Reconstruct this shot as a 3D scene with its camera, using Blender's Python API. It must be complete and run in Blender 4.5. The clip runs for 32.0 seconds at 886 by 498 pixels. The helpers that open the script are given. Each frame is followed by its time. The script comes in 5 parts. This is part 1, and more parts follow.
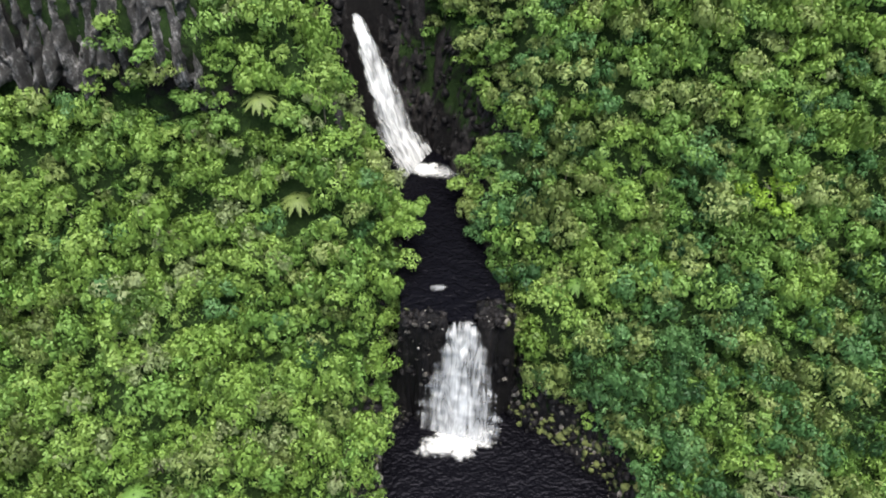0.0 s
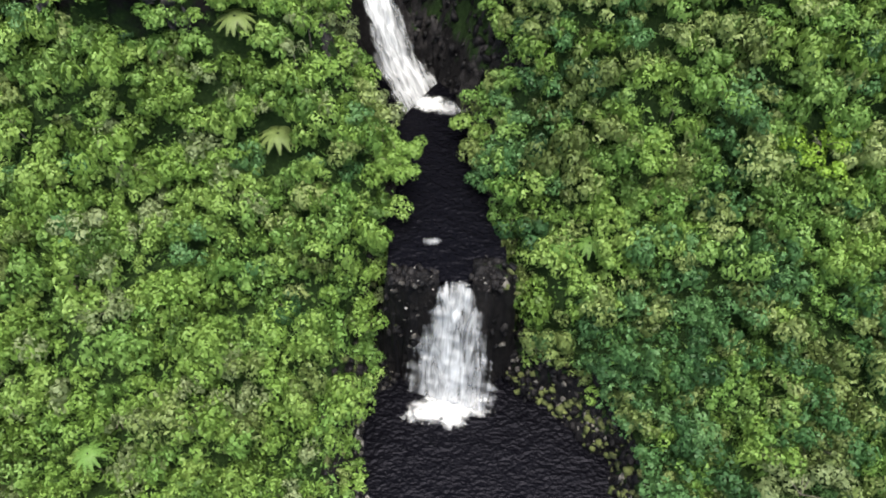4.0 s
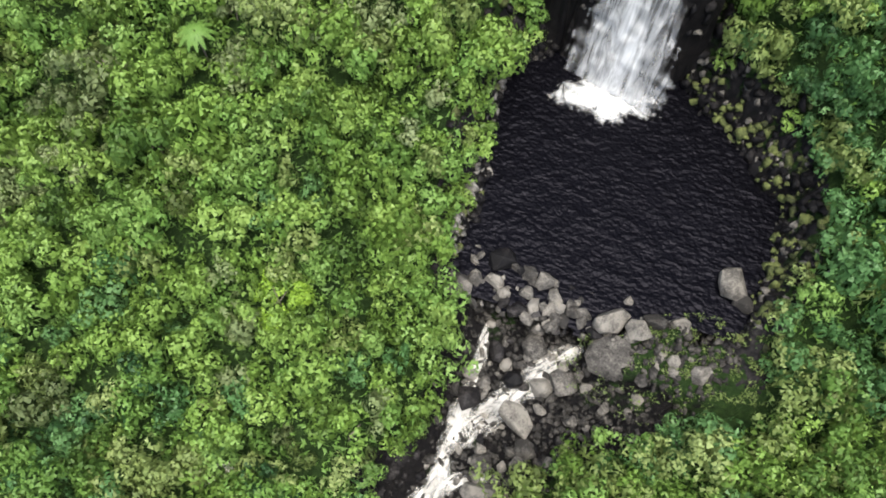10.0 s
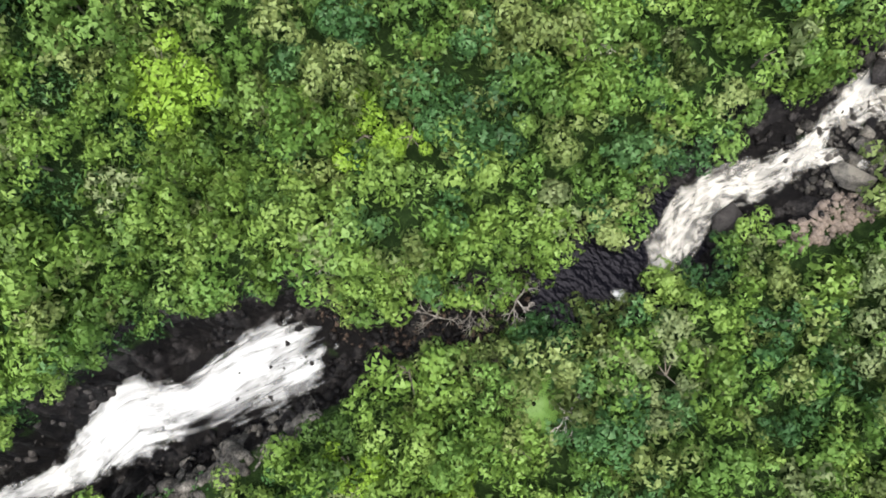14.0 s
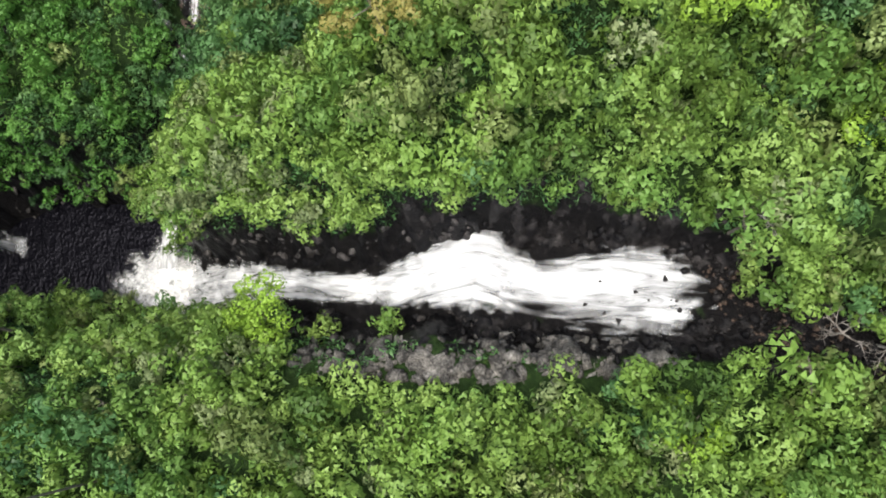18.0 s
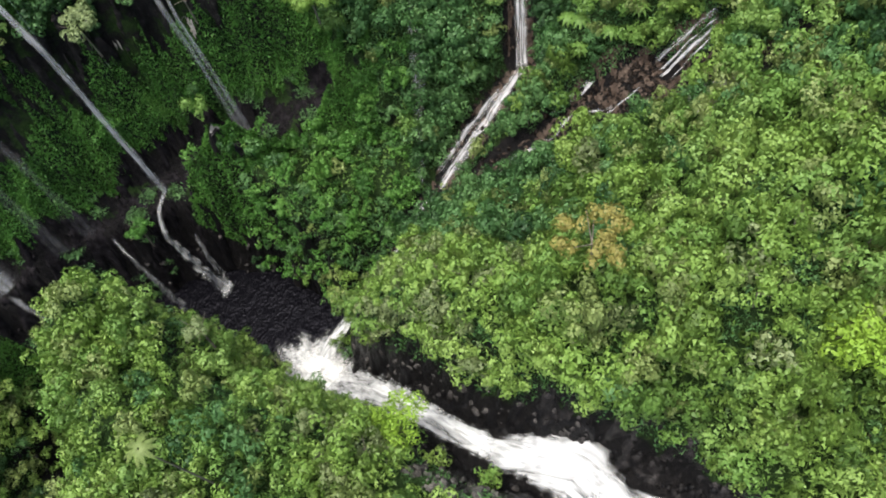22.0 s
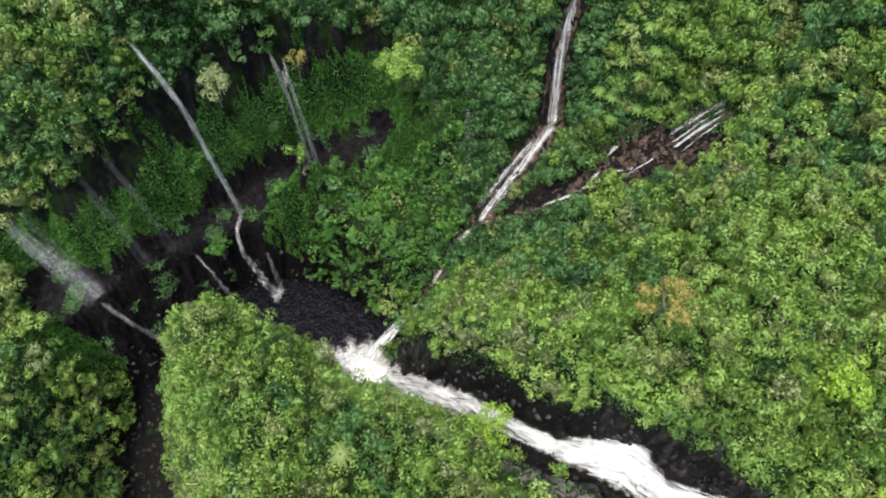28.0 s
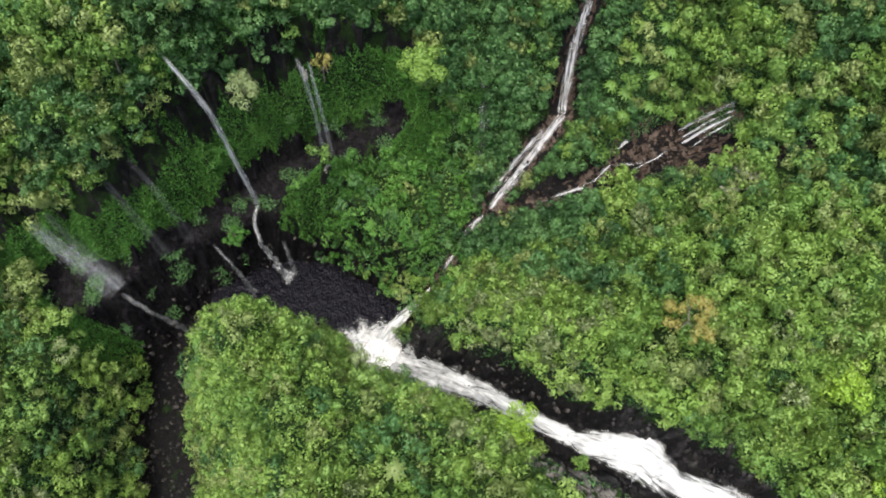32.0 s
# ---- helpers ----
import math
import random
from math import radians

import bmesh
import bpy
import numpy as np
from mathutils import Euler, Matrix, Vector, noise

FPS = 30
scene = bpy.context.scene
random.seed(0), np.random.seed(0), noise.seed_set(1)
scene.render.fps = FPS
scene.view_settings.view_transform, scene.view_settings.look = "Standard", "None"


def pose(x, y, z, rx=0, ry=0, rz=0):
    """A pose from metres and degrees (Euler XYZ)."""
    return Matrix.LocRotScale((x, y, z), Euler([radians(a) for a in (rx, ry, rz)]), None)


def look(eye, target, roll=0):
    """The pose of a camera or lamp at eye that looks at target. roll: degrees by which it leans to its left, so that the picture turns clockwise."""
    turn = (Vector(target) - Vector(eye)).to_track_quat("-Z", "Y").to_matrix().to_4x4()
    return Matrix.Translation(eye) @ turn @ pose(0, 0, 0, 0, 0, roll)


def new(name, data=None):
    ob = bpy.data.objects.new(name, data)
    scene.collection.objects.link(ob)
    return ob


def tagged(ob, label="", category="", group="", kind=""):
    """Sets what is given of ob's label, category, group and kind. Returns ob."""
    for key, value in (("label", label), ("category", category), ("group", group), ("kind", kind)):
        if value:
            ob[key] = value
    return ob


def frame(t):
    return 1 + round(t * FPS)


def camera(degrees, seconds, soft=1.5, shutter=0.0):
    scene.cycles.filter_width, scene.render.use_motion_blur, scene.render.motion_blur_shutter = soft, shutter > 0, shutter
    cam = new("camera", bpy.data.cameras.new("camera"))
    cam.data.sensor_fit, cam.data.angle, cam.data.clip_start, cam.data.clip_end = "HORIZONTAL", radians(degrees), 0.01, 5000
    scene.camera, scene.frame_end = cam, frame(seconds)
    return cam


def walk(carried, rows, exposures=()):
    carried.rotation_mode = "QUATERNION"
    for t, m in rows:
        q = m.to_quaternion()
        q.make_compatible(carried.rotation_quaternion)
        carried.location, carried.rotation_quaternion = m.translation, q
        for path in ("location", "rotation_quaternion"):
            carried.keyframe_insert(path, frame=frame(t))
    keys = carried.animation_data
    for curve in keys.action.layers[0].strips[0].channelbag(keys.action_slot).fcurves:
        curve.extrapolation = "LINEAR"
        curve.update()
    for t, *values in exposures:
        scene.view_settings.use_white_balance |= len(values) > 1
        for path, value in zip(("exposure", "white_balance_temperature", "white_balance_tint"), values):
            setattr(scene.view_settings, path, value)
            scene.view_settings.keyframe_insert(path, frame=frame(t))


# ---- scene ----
cam = camera(58.5, 32.0, soft=1.8)
PATH = [
    (0, (-1.78, -77.08, 79.87), (-0.93, -35.86, 36.28), -0.00),
    (1, (-2.56, -73.00, 79.21), (-1.79, -32.23, 35.20), 0.03),
    (2, (-2.14, -70.12, 77.89), (-1.65, -30.02, 33.26), 0.01),
    (3, (-0.27, -68.09, 75.81), (-0.49, -29.41, 29.94), 0.01),
    (3.5, (1.08, -67.38, 74.59), (0.31, -29.57, 28.01), -0.00),
    (5.5, (6.43, -63.99, 69.17), (3.11, -31.35, 18.94), -0.04),
    (6, (7.27, -63.48, 67.56), (3.37, -32.30, 16.45), -0.02),
    (7, (7.67, -62.84, 64.00), (2.71, -34.66, 11.27), 0.05),
    (8, (6.55, -63.23, 60.67), (0.62, -38.07, 6.53), -0.07),
    (9, (3.59, -65.06, 57.31), (-2.92, -42.65, 2.03), -0.01),
    (10, (-0.34, -69.24, 53.53), (-7.35, -48.63, -2.38), 0.02),
    (11, (-4.87, -73.76, 49.65), (-12.20, -55.40, -7.00), 0.01),
    (12, (-10.26, -77.47, 46.92), (-16.87, -63.51, -11.06), 0.01),
    (13, (-13.64, -86.67, 43.60), (-20.04, -75.94, -15.09), 0.00),
    (14, (-17.62, -95.18, 40.78), (-21.76, -90.03, -18.85), 0.00),
    (14.5, (-18.67, -100.39, 39.60), (-22.53, -96.25, -20.13), -0.01),
    (16.5, (-21.39, -112.46, 36.00), (-28.94, -112.30, -23.52), -31.86),
    (17, (-23.02, -114.95, 35.72), (-31.41, -115.84, -23.69), -35.30),
    (18, (-25.25, -119.07, 36.71), (-36.13, -121.37, -22.25), -33.31),
    (19, (-24.65, -119.76, 39.73), (-39.04, -124.13, -18.36), -29.92),
    (20, (-22.92, -120.14, 43.63), (-41.23, -126.84, -13.11), -25.30),
    (21, (-21.25, -120.99, 48.32), (-43.18, -129.37, -6.90), -20.12),
    (22, (-19.02, -122.01, 53.64), (-44.54, -131.28, 0.13), -15.29),
    (23, (-16.88, -124.69, 58.93), (-43.67, -133.17, 5.92), -12.35),
    (24, (-14.97, -128.38, 63.37), (-41.60, -135.85, 10.13), -10.67),
    (25, (-13.18, -132.34, 67.90), (-39.74, -138.68, 14.47), -8.48),
    (25.5, (-12.54, -134.74, 70.36), (-39.05, -140.28, 16.81), -6.96),
    (27.5, (-15.03, -144.62, 80.73), (-39.91, -146.82, 26.17), 0.29),
    (28, (-15.98, -147.23, 82.61), (-39.89, -148.54, 27.60), 2.36),
    (29, (-18.07, -152.10, 86.55), (-40.60, -151.50, 30.95), 6.75),
    (30, (-19.90, -155.23, 90.16), (-41.40, -153.37, 34.17), 9.99),
    (31, (-21.99, -157.72, 90.72), (-42.45, -155.37, 34.36), 11.53),
    (32, (-26.32, -160.15, 91.24), (-44.82, -157.53, 34.23), 12.82),
]
walk(cam, [(t, look(eye, target, roll)) for t, eye, target, roll in PATH], [(0.0, 1.08, 6650, 8), (8.0, 1.02, 6650, 8), (11.5, 1.04, 6650, 8), (14.0, 0.93, 6650, 8), (25.0, 0.95, 6650, 8), (32.0, 0.95, 6650, 8)])

# ---- light ----
world = bpy.data.worlds.new("sky")
scene.world = world
world.use_nodes = True
wn = world.node_tree.nodes
wl = world.node_tree.links
sky = wn.new("ShaderNodeTexSky")
sky.sky_type = "NISHITA"
sky.sun_disc = False
sky.sun_elevation = radians(79)
sky.sun_rotation = radians(147)
sky.dust_density = 4.0
sky.ozone_density = 0.6
wn["Background"].inputs["Strength"].default_value = 0.15
wl.new(sky.outputs[0], wn["Background"].inputs["Color"])
sun_data = bpy.data.lights.new("sun", "SUN")
sun_data.energy = 3.0
sun_data.angle = radians(40)
sun_data.color = (1.0, 0.96, 0.88)
sun = new("sun", sun_data)
sun.matrix_world = look((0.09, -0.14, 0.95), (0, 0, 0))


# ---- materials ----
def material(name):
    m = bpy.data.materials.new(name)
    m.use_nodes = True
    nt = m.node_tree
    return m, nt, nt.nodes["Principled BSDF"]


def node(nt, kind, **inputs):
    n = nt.nodes.new(kind)
    for key, value in inputs.items():
        key = key.replace("_", " ")
        if hasattr(value, "is_linked"):
            nt.links.new(value, n.inputs[key])
        else:
            n.inputs[key].default_value = value
    return n


def noise_tex(nt, coords, scale, detail=4.0, rough=0.6):
    n = nt.nodes.new("ShaderNodeTexNoise")
    n.inputs["Scale"].default_value = scale
    n.inputs["Detail"].default_value = detail
    n.inputs["Roughness"].default_value = rough
    if coords is not None:
        nt.links.new(coords, n.inputs["Vector"])
    return n


def ramp(nt, fac, stops):
    r = nt.nodes.new("ShaderNodeValToRGB")
    e = r.color_ramp.elements
    e[0].position, e[0].color = stops[0][0], (*stops[0][1], 1)
    e[1].position, e[1].color = stops[-1][0], (*stops[-1][1], 1)
    for pos, col in stops[1:-1]:
        k = e.new(pos)
        k.color = (*col, 1)
    nt.links.new(fac, r.inputs["Fac"])
    return r


def mix(nt, fac, a, b, how="MIX"):
    n = nt.nodes.new("ShaderNodeMix")
    n.data_type, n.blend_type = "RGBA", how
    for key, value in (("Factor", fac), (6, a), (7, b)):
        socket = n.inputs[0] if key == "Factor" else n.inputs[key]
        if hasattr(value, "is_linked"):
            nt.links.new(value, socket)
        else:
            socket.default_value = value if key == "Factor" else (*value, 1)
    return n.outputs[2]


def math_node(nt, op, a, b):
    n = nt.nodes.new("ShaderNodeMath")
    n.operation = op
    for k, value in enumerate((a, b)):
        if hasattr(value, "is_linked"):
            nt.links.new(value, n.inputs[k])
        else:
            n.inputs[k].default_value = value
    return n.outputs[0]


def bump(nt, bsdf, height, strength, distance):
    b = nt.nodes.new("ShaderNodeBump")
    b.inputs["Strength"].default_value = strength
    b.inputs["Distance"].default_value = distance
    nt.links.new(height, b.inputs["Height"])
    nt.links.new(b.outputs[0], bsdf.inputs["Normal"])


def position(nt):
    return nt.nodes.new("ShaderNodeNewGeometry").outputs["Position"]


def foliage(name, dark, mid, light):
    """Leaves: every spray its own shade, every crown its own tone, drifting over the slope."""
    m, nt, bsdf = material(name)
    geo = nt.nodes.new("ShaderNodeNewGeometry")
    where = geo.outputs["Position"]
    broad = noise_tex(nt, where, 0.13, 3, 0.6)
    fine = noise_tex(nt, where, 1.1, 2, 0.5)
    tone = nt.nodes.new("ShaderNodeAttribute")
    tone.attribute_name = "tone"
    tiny = noise_tex(nt, where, 5.5, 3, 0.65)
    f = math_node(nt, "MULTIPLY", geo.outputs["Random Per Island"], 0.05)
    f = math_node(nt, "ADD", f, math_node(nt, "MULTIPLY", tiny.outputs["Fac"], 0.06))
    f = math_node(nt, "ADD", f, math_node(nt, "MULTIPLY", tone.outputs["Fac"], 0.56))
    f = math_node(nt, "ADD", f, math_node(nt, "MULTIPLY", broad.outputs["Fac"], 0.34))
    f = math_node(nt, "ADD", f, math_node(nt, "MULTIPLY", fine.outputs["Fac"], 0.16))
    col = ramp(nt, f, [(0.24, dark), (0.56, mid), (0.97, tuple(c * 0.88 for c in light))])
    nt.links.new(col.outputs[0], bsdf.inputs["Base Color"])
    bsdf.inputs["Roughness"].default_value = 0.55
    bsdf.inputs["Specular IOR Level"].default_value = 0.3
    thin = nt.nodes.new("ShaderNodeBsdfTranslucent")
    nt.links.new(mix(nt, 1.0, col.outputs[0], (0.85, 1.02, 0.52), "MULTIPLY"), thin.inputs["Color"])
    both = nt.nodes.new("ShaderNodeMixShader")
    both.inputs[0].default_value = 0.2
    nt.links.new(bsdf.outputs[0], both.inputs[1])
    nt.links.new(thin.outputs[0], both.inputs[2])
    nt.links.new(both.outputs[0], nt.nodes["Material Output"].inputs["Surface"])
    return m


FOLIAGE = {
    "green": foliage("broadleaf green", (0.037, 0.074, 0.015), (0.114, 0.218, 0.046), (0.193, 0.313, 0.083)),
    "olive": foliage("olive foliage", (0.047, 0.070, 0.018), (0.149, 0.205, 0.062), (0.248, 0.319, 0.116)),
    "bright": foliage("bright foliage", (0.056, 0.103, 0.017), (0.147, 0.253, 0.050), (0.228, 0.342, 0.087)),
    # Deep green is also laid on shaded slopes to paint their darkness.
    "deep": foliage("deep green and shaded foliage", (0.018, 0.052, 0.018), (0.059, 0.142, 0.045), (0.114, 0.226, 0.08)),
    "pale": foliage("pale grey foliage", (0.063, 0.086, 0.031), (0.156, 0.205, 0.087), (0.243, 0.297, 0.146)),
    "lime": foliage("lime foliage", (0.064, 0.125, 0.011), (0.182, 0.310, 0.036), (0.278, 0.415, 0.069)),
    "fern": foliage("fresh fern green", (0.018, 0.060, 0.012), (0.058, 0.160, 0.028), (0.112, 0.255, 0.052)),
    "orange": foliage("russet foliage", (0.095, 0.09, 0.019), (0.209, 0.19, 0.052), (0.304, 0.285, 0.085)),
}


def bark():
    m, nt, bsdf = material("bark")
    n = noise_tex(nt, position(nt), 6.0, 5, 0.7)
    col = ramp(nt, n.outputs["Fac"], [(0.3, (0.05, 0.042, 0.032)), (0.75, (0.2, 0.18, 0.15))])
    nt.links.new(col.outputs[0], bsdf.inputs["Base Color"])
    bsdf.inputs["Roughness"].default_value = 0.9
    bump(nt, bsdf, n.outputs["Fac"], 0.6, 0.05)
    return m


def ground_material():
    """Moss and undergrowth on what lies flat, wet dark basalt where it stands steep."""
    m, nt, bsdf = material("gorge ground")
    geo = nt.nodes.new("ShaderNodeNewGeometry")
    where = geo.outputs["Position"]
    sep = nt.nodes.new("ShaderNodeSeparateXYZ")
    nt.links.new(geo.outputs["Normal"], sep.inputs[0])
    n1 = noise_tex(nt, where, 0.25, 6, 0.65)
    n2 = noise_tex(nt, where, 1.7, 6, 0.7)
    rockc = ramp(nt, n2.outputs["Fac"], [(0.3, (0.005, 0.005, 0.006)), (0.55, (0.01, 0.0095, 0.01)), (0.7, (0.02, 0.0185, 0.019)), (0.86, (0.042, 0.04, 0.041))])
    mossc = ramp(nt, n2.outputs["Fac"], [(0.25, (0.006, 0.013, 0.005)), (0.55, (0.018, 0.036, 0.011)), (0.8, (0.05, 0.088, 0.022))])
    bare = nt.nodes.new("ShaderNodeAttribute")
    bare.attribute_name = "thin"
    stand = math_node(nt, "SUBTRACT", sep.outputs["Z"], math_node(nt, "MULTIPLY", bare.outputs["Fac"], 0.95))
    steep = math_node(nt, "ADD", stand, math_node(nt, "MULTIPLY", math_node(nt, "SUBTRACT", n1.outputs["Fac"], 0.5), 1.7))
    sel = ramp(nt, steep, [(0.16, (0, 0, 0)), (0.34, (1, 1, 1))])
    nt.links.new(mix(nt, sel.outputs[0], rockc.outputs[0], mossc.outputs[0]), bsdf.inputs["Base Color"])
    rr = ramp(nt, n1.outputs["Fac"], [(0.3, (0.35, 0.35, 0.35)), (0.7, (0.85, 0.85, 0.85))])
    nt.links.new(rr.outputs[0], bsdf.inputs["Roughness"])
    bsdf.inputs["Specular IOR Level"].default_value = 0.06
    h = math_node(nt, "ADD", n2.outputs["Fac"], noise_tex(nt, where, 6.0, 4, 0.7).outputs["Fac"])
    bump(nt, bsdf, h, 0.9, 0.35)
    return m


def stone(name, dark, mid, light, wet=False, gloss=0.2):
    m, nt, bsdf = material(name)
    where = position(nt)
    n1 = noise_tex(nt, where, 0.8, 6, 0.65)
    n2 = noise_tex(nt, where, 5.0, 6, 0.7)
    f = math_node(nt, "ADD", math_node(nt, "MULTIPLY", n1.outputs["Fac"], 0.6), math_node(nt, "MULTIPLY", n2.outputs["Fac"], 0.45))
    info = nt.nodes.new("ShaderNodeObjectInfo")
    f = math_node(nt, "ADD", f, math_node(nt, "MULTIPLY", math_node(nt, "SUBTRACT", info.outputs["Random"], 0.5), 0.28))
    col = ramp(nt, f, [(0.4, dark), (0.53, mid), (0.67, light)])
    nt.links.new(col.outputs[0], bsdf.inputs["Base Color"])
    bsdf.inputs["Roughness"].default_value = 0.4 if wet else 0.85
    bsdf.inputs["Specular IOR Level"].default_value = 0.08 if wet else gloss
    bump(nt, bsdf, n2.outputs["Fac"], 0.7, 0.12)
    return m


def cliff_material():
    """Rock wall with pale and black streaks running down it."""
    m, nt, bsdf = material("streaked cliff rock")
    where = position(nt)
    stretch = nt.nodes.new("ShaderNodeMapping")
    stretch.inputs["Scale"].default_value = (0.9, 0.6, 0.2)
    nt.links.new(where, stretch.inputs["Vector"])
    n1 = noise_tex(nt, stretch.outputs[0], 1.0, 8, 0.72)
    n2 = noise_tex(nt, where, 2.2, 8, 0.75)
    f = math_node(nt, "ADD", math_node(nt, "MULTIPLY", n1.outputs["Fac"], 0.62), math_node(nt, "MULTIPLY", n2.outputs["Fac"], 0.42))
    col = ramp(nt, f, [(0.45, (0.008, 0.008, 0.009)), (0.54, (0.03, 0.03, 0.031)), (0.6, (0.13, 0.13, 0.133)), (0.7, (0.38, 0.375, 0.385))])
    nt.links.new(col.outputs[0], bsdf.inputs["Base Color"])
    bsdf.inputs["Roughness"].default_value = 0.75
    bump(nt, bsdf, n2.outputs["Fac"], 0.8, 0.3)
    return m


def water(name, colour, ripple, strength):
    """Dark water with wind ripples longer than they are wide."""
    m, nt, bsdf = material(name)
    stretch = nt.nodes.new("ShaderNodeMapping")
    stretch.inputs["Scale"].default_value = (0.72, 1.0, 1.0)
    nt.links.new(position(nt), stretch.inputs["Vector"])
    bsdf.inputs["Base Color"].default_value = (*colour, 1)
    bsdf.inputs["Roughness"].default_value = 0.26
    bsdf.inputs["IOR"].default_value = 1.33
    bsdf.inputs["Specular IOR Level"].default_value = 0.1
    bsdf.inputs["Specular Tint"].default_value = (0.78, 0.78, 1.0, 1)
    a = noise_tex(nt, stretch.outputs[0], ripple, 1.5, 0.5)
    b = noise_tex(nt, stretch.outputs[0], ripple * 0.3, 1, 0.5)
    h = math_node(nt, "ADD", a.outputs["Fac"], math_node(nt, "MULTIPLY", b.outputs["Fac"], 1.2))
    bump(nt, bsdf, h, strength, 0.55)
    return m


def whitewater(name, cover, streak_u, streak_v, soft, full=1.0, colour=(0.8, 0.81, 0.82)):
    """Falling water: white where it is torn, clear gaps in long streaks; u runs across, v along the fall in metres."""
    m, nt, bsdf = material(name)
    uv = nt.nodes.new("ShaderNodeUVMap")
    stretch = nt.nodes.new("ShaderNodeMapping")
    stretch.inputs["Scale"].default_value = (streak_u, streak_v, 1)
    nt.links.new(uv.outputs[0], stretch.inputs["Vector"])
    n = noise_tex(nt, stretch.outputs[0], 1.0, 6, 0.66)
    n.inputs["Distortion"].default_value = 0.9
    wide = noise_tex(nt, stretch.outputs[0], 0.37, 3, 0.5)
    att = nt.nodes.new("ShaderNodeAttribute")
    att.attribute_name = "thin"
    body = math_node(nt, "ADD", math_node(nt, "MULTIPLY", n.outputs["Fac"], 0.7), math_node(nt, "MULTIPLY", wide.outputs["Fac"], 0.3))
    body = math_node(nt, "ADD", math_node(nt, "MULTIPLY", math_node(nt, "SUBTRACT", body, 0.5), 2.0), 0.5)
    f = math_node(nt, "SUBTRACT", body, att.outputs["Fac"])
    alpha = ramp(nt, f, [(max(0.0, 0.5 - cover - soft), (0, 0, 0)), (0.5 - cover + soft, (full, full, full))])
    tone = ramp(nt, body, [(0.2, tuple(c * 0.62 for c in colour)), (0.5, tuple(c * 0.86 for c in colour)), (0.78, colour)])
    nt.links.new(tone.outputs[0], bsdf.inputs["Base Color"])
    nt.links.new(alpha.outputs[0], bsdf.inputs["Alpha"])
    bsdf.inputs["Roughness"].default_value = 0.7
    bsdf.inputs["Specular IOR Level"].default_value = 0.2
    bump(nt, bsdf, n.outputs["Fac"], 0.3, 0.2)
    return m


GROUND = ground_material()
BARK = bark()
BOULDER = stone("grey boulder", (0.02, 0.019, 0.018), (0.07, 0.066, 0.061), (0.175, 0.165, 0.148))
WET_ROCK = stone("wet basalt", (0.006, 0.006, 0.007), (0.014, 0.013, 0.0135), (0.05, 0.047, 0.047), True)
MOSSY_ROCK = stone("mossy dark rock", (0.012, 0.012, 0.01), (0.035, 0.042, 0.018), (0.1, 0.12, 0.04))
PALE_ROCK = stone("pale fractured rock", (0.022, 0.021, 0.02), (0.11, 0.105, 0.097), (0.3, 0.288, 0.268))
PINK_ROCK = stone("pinkish brown rock", (0.025, 0.02, 0.018), (0.085, 0.068, 0.058), (0.2, 0.165, 0.145))
BROWN_ROCK = stone("wet brown rock", (0.01, 0.008, 0.007), (0.028, 0.02, 0.016), (0.075, 0.056, 0.045), True)
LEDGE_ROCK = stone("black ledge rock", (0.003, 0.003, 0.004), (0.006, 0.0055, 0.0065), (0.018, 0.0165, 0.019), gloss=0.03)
CLIFF = cliff_material()
POOL = water("black pool water", (0.002, 0.002, 0.003), 2.3, 0.34)
WHITE = whitewater("white falling water", 0.24, 0.95, 0.13, 0.42, 1.0, (0.66, 0.68, 0.705))
VEIL = whitewater("thin veil of water", 0.06, 1.3, 0.05, 0.34, 0.45, (0.55, 0.57, 0.6))
STRAND = whitewater("free falling strand of water", 0.1, 2.0, 0.06, 0.34, 0.68, (0.62, 0.64, 0.67))
RAPID = whitewater("broken rapids", -0.09, 1.5, 0.6, 0.36, 0.92, (0.64, 0.63, 0.6))
MIST = whitewater("drifting mist of falling water", 0.0, 1.1, 0.04, 0.4, 0.12, (0.5, 0.52, 0.55))
STREAM = whitewater("streaky stream water", -0.06, 2.8, 0.12, 0.32, 0.66, (0.6, 0.61, 0.645))
FOAM = whitewater("foam", 0.1, 1.5, 1.5, 0.42, 1.0, (0.74, 0.76, 0.78))
SPLASH = whitewater("white spray", 0.34, 0.6, 0.6, 0.5, 1.0, (0.82, 0.83, 0.84))


# ---- terrain ----
# The river from the upper fall to the canyon: x, y, bed height, half width, steepness of the banks.
RIVER = [
    (-16, 60, 30, 4, 1.6), (-11.5, 24, 20, 3, 2.0), (-6, 18.5, -1.5, 4.5, 2.6), (-2, 10, -1.6, 5.5, 2.4), (0, -3, -1.6, 5.4, 1.9),
    (0.8, -14.6, -1.2, 5.0, 2.0), (1.2, -17.4, -20.5, 6.5, 2.6), (2, -25, -22, 10.5, 2.2), (6.5, -33, -22, 14.2, 2.2),
    (6, -42, -20.6, 13.5, 1.6), (3, -50, -22.8, 8.5, 1.3), (-1.5, -60, -26, 4.5, 1.4), (-6, -69, -28.5, 3.6, 1.6), (-8.3, -79, -30.6, 3.4, 1.6),
    (-15, -91, -31.4, 2.6, 1.6), (-24.5, -100.5, -33.8, 3.2, 1.9), (-31, -112, -36.5, 4.4, 2.4), (-36.3, -123, -39, 3.8, 2.8),
]
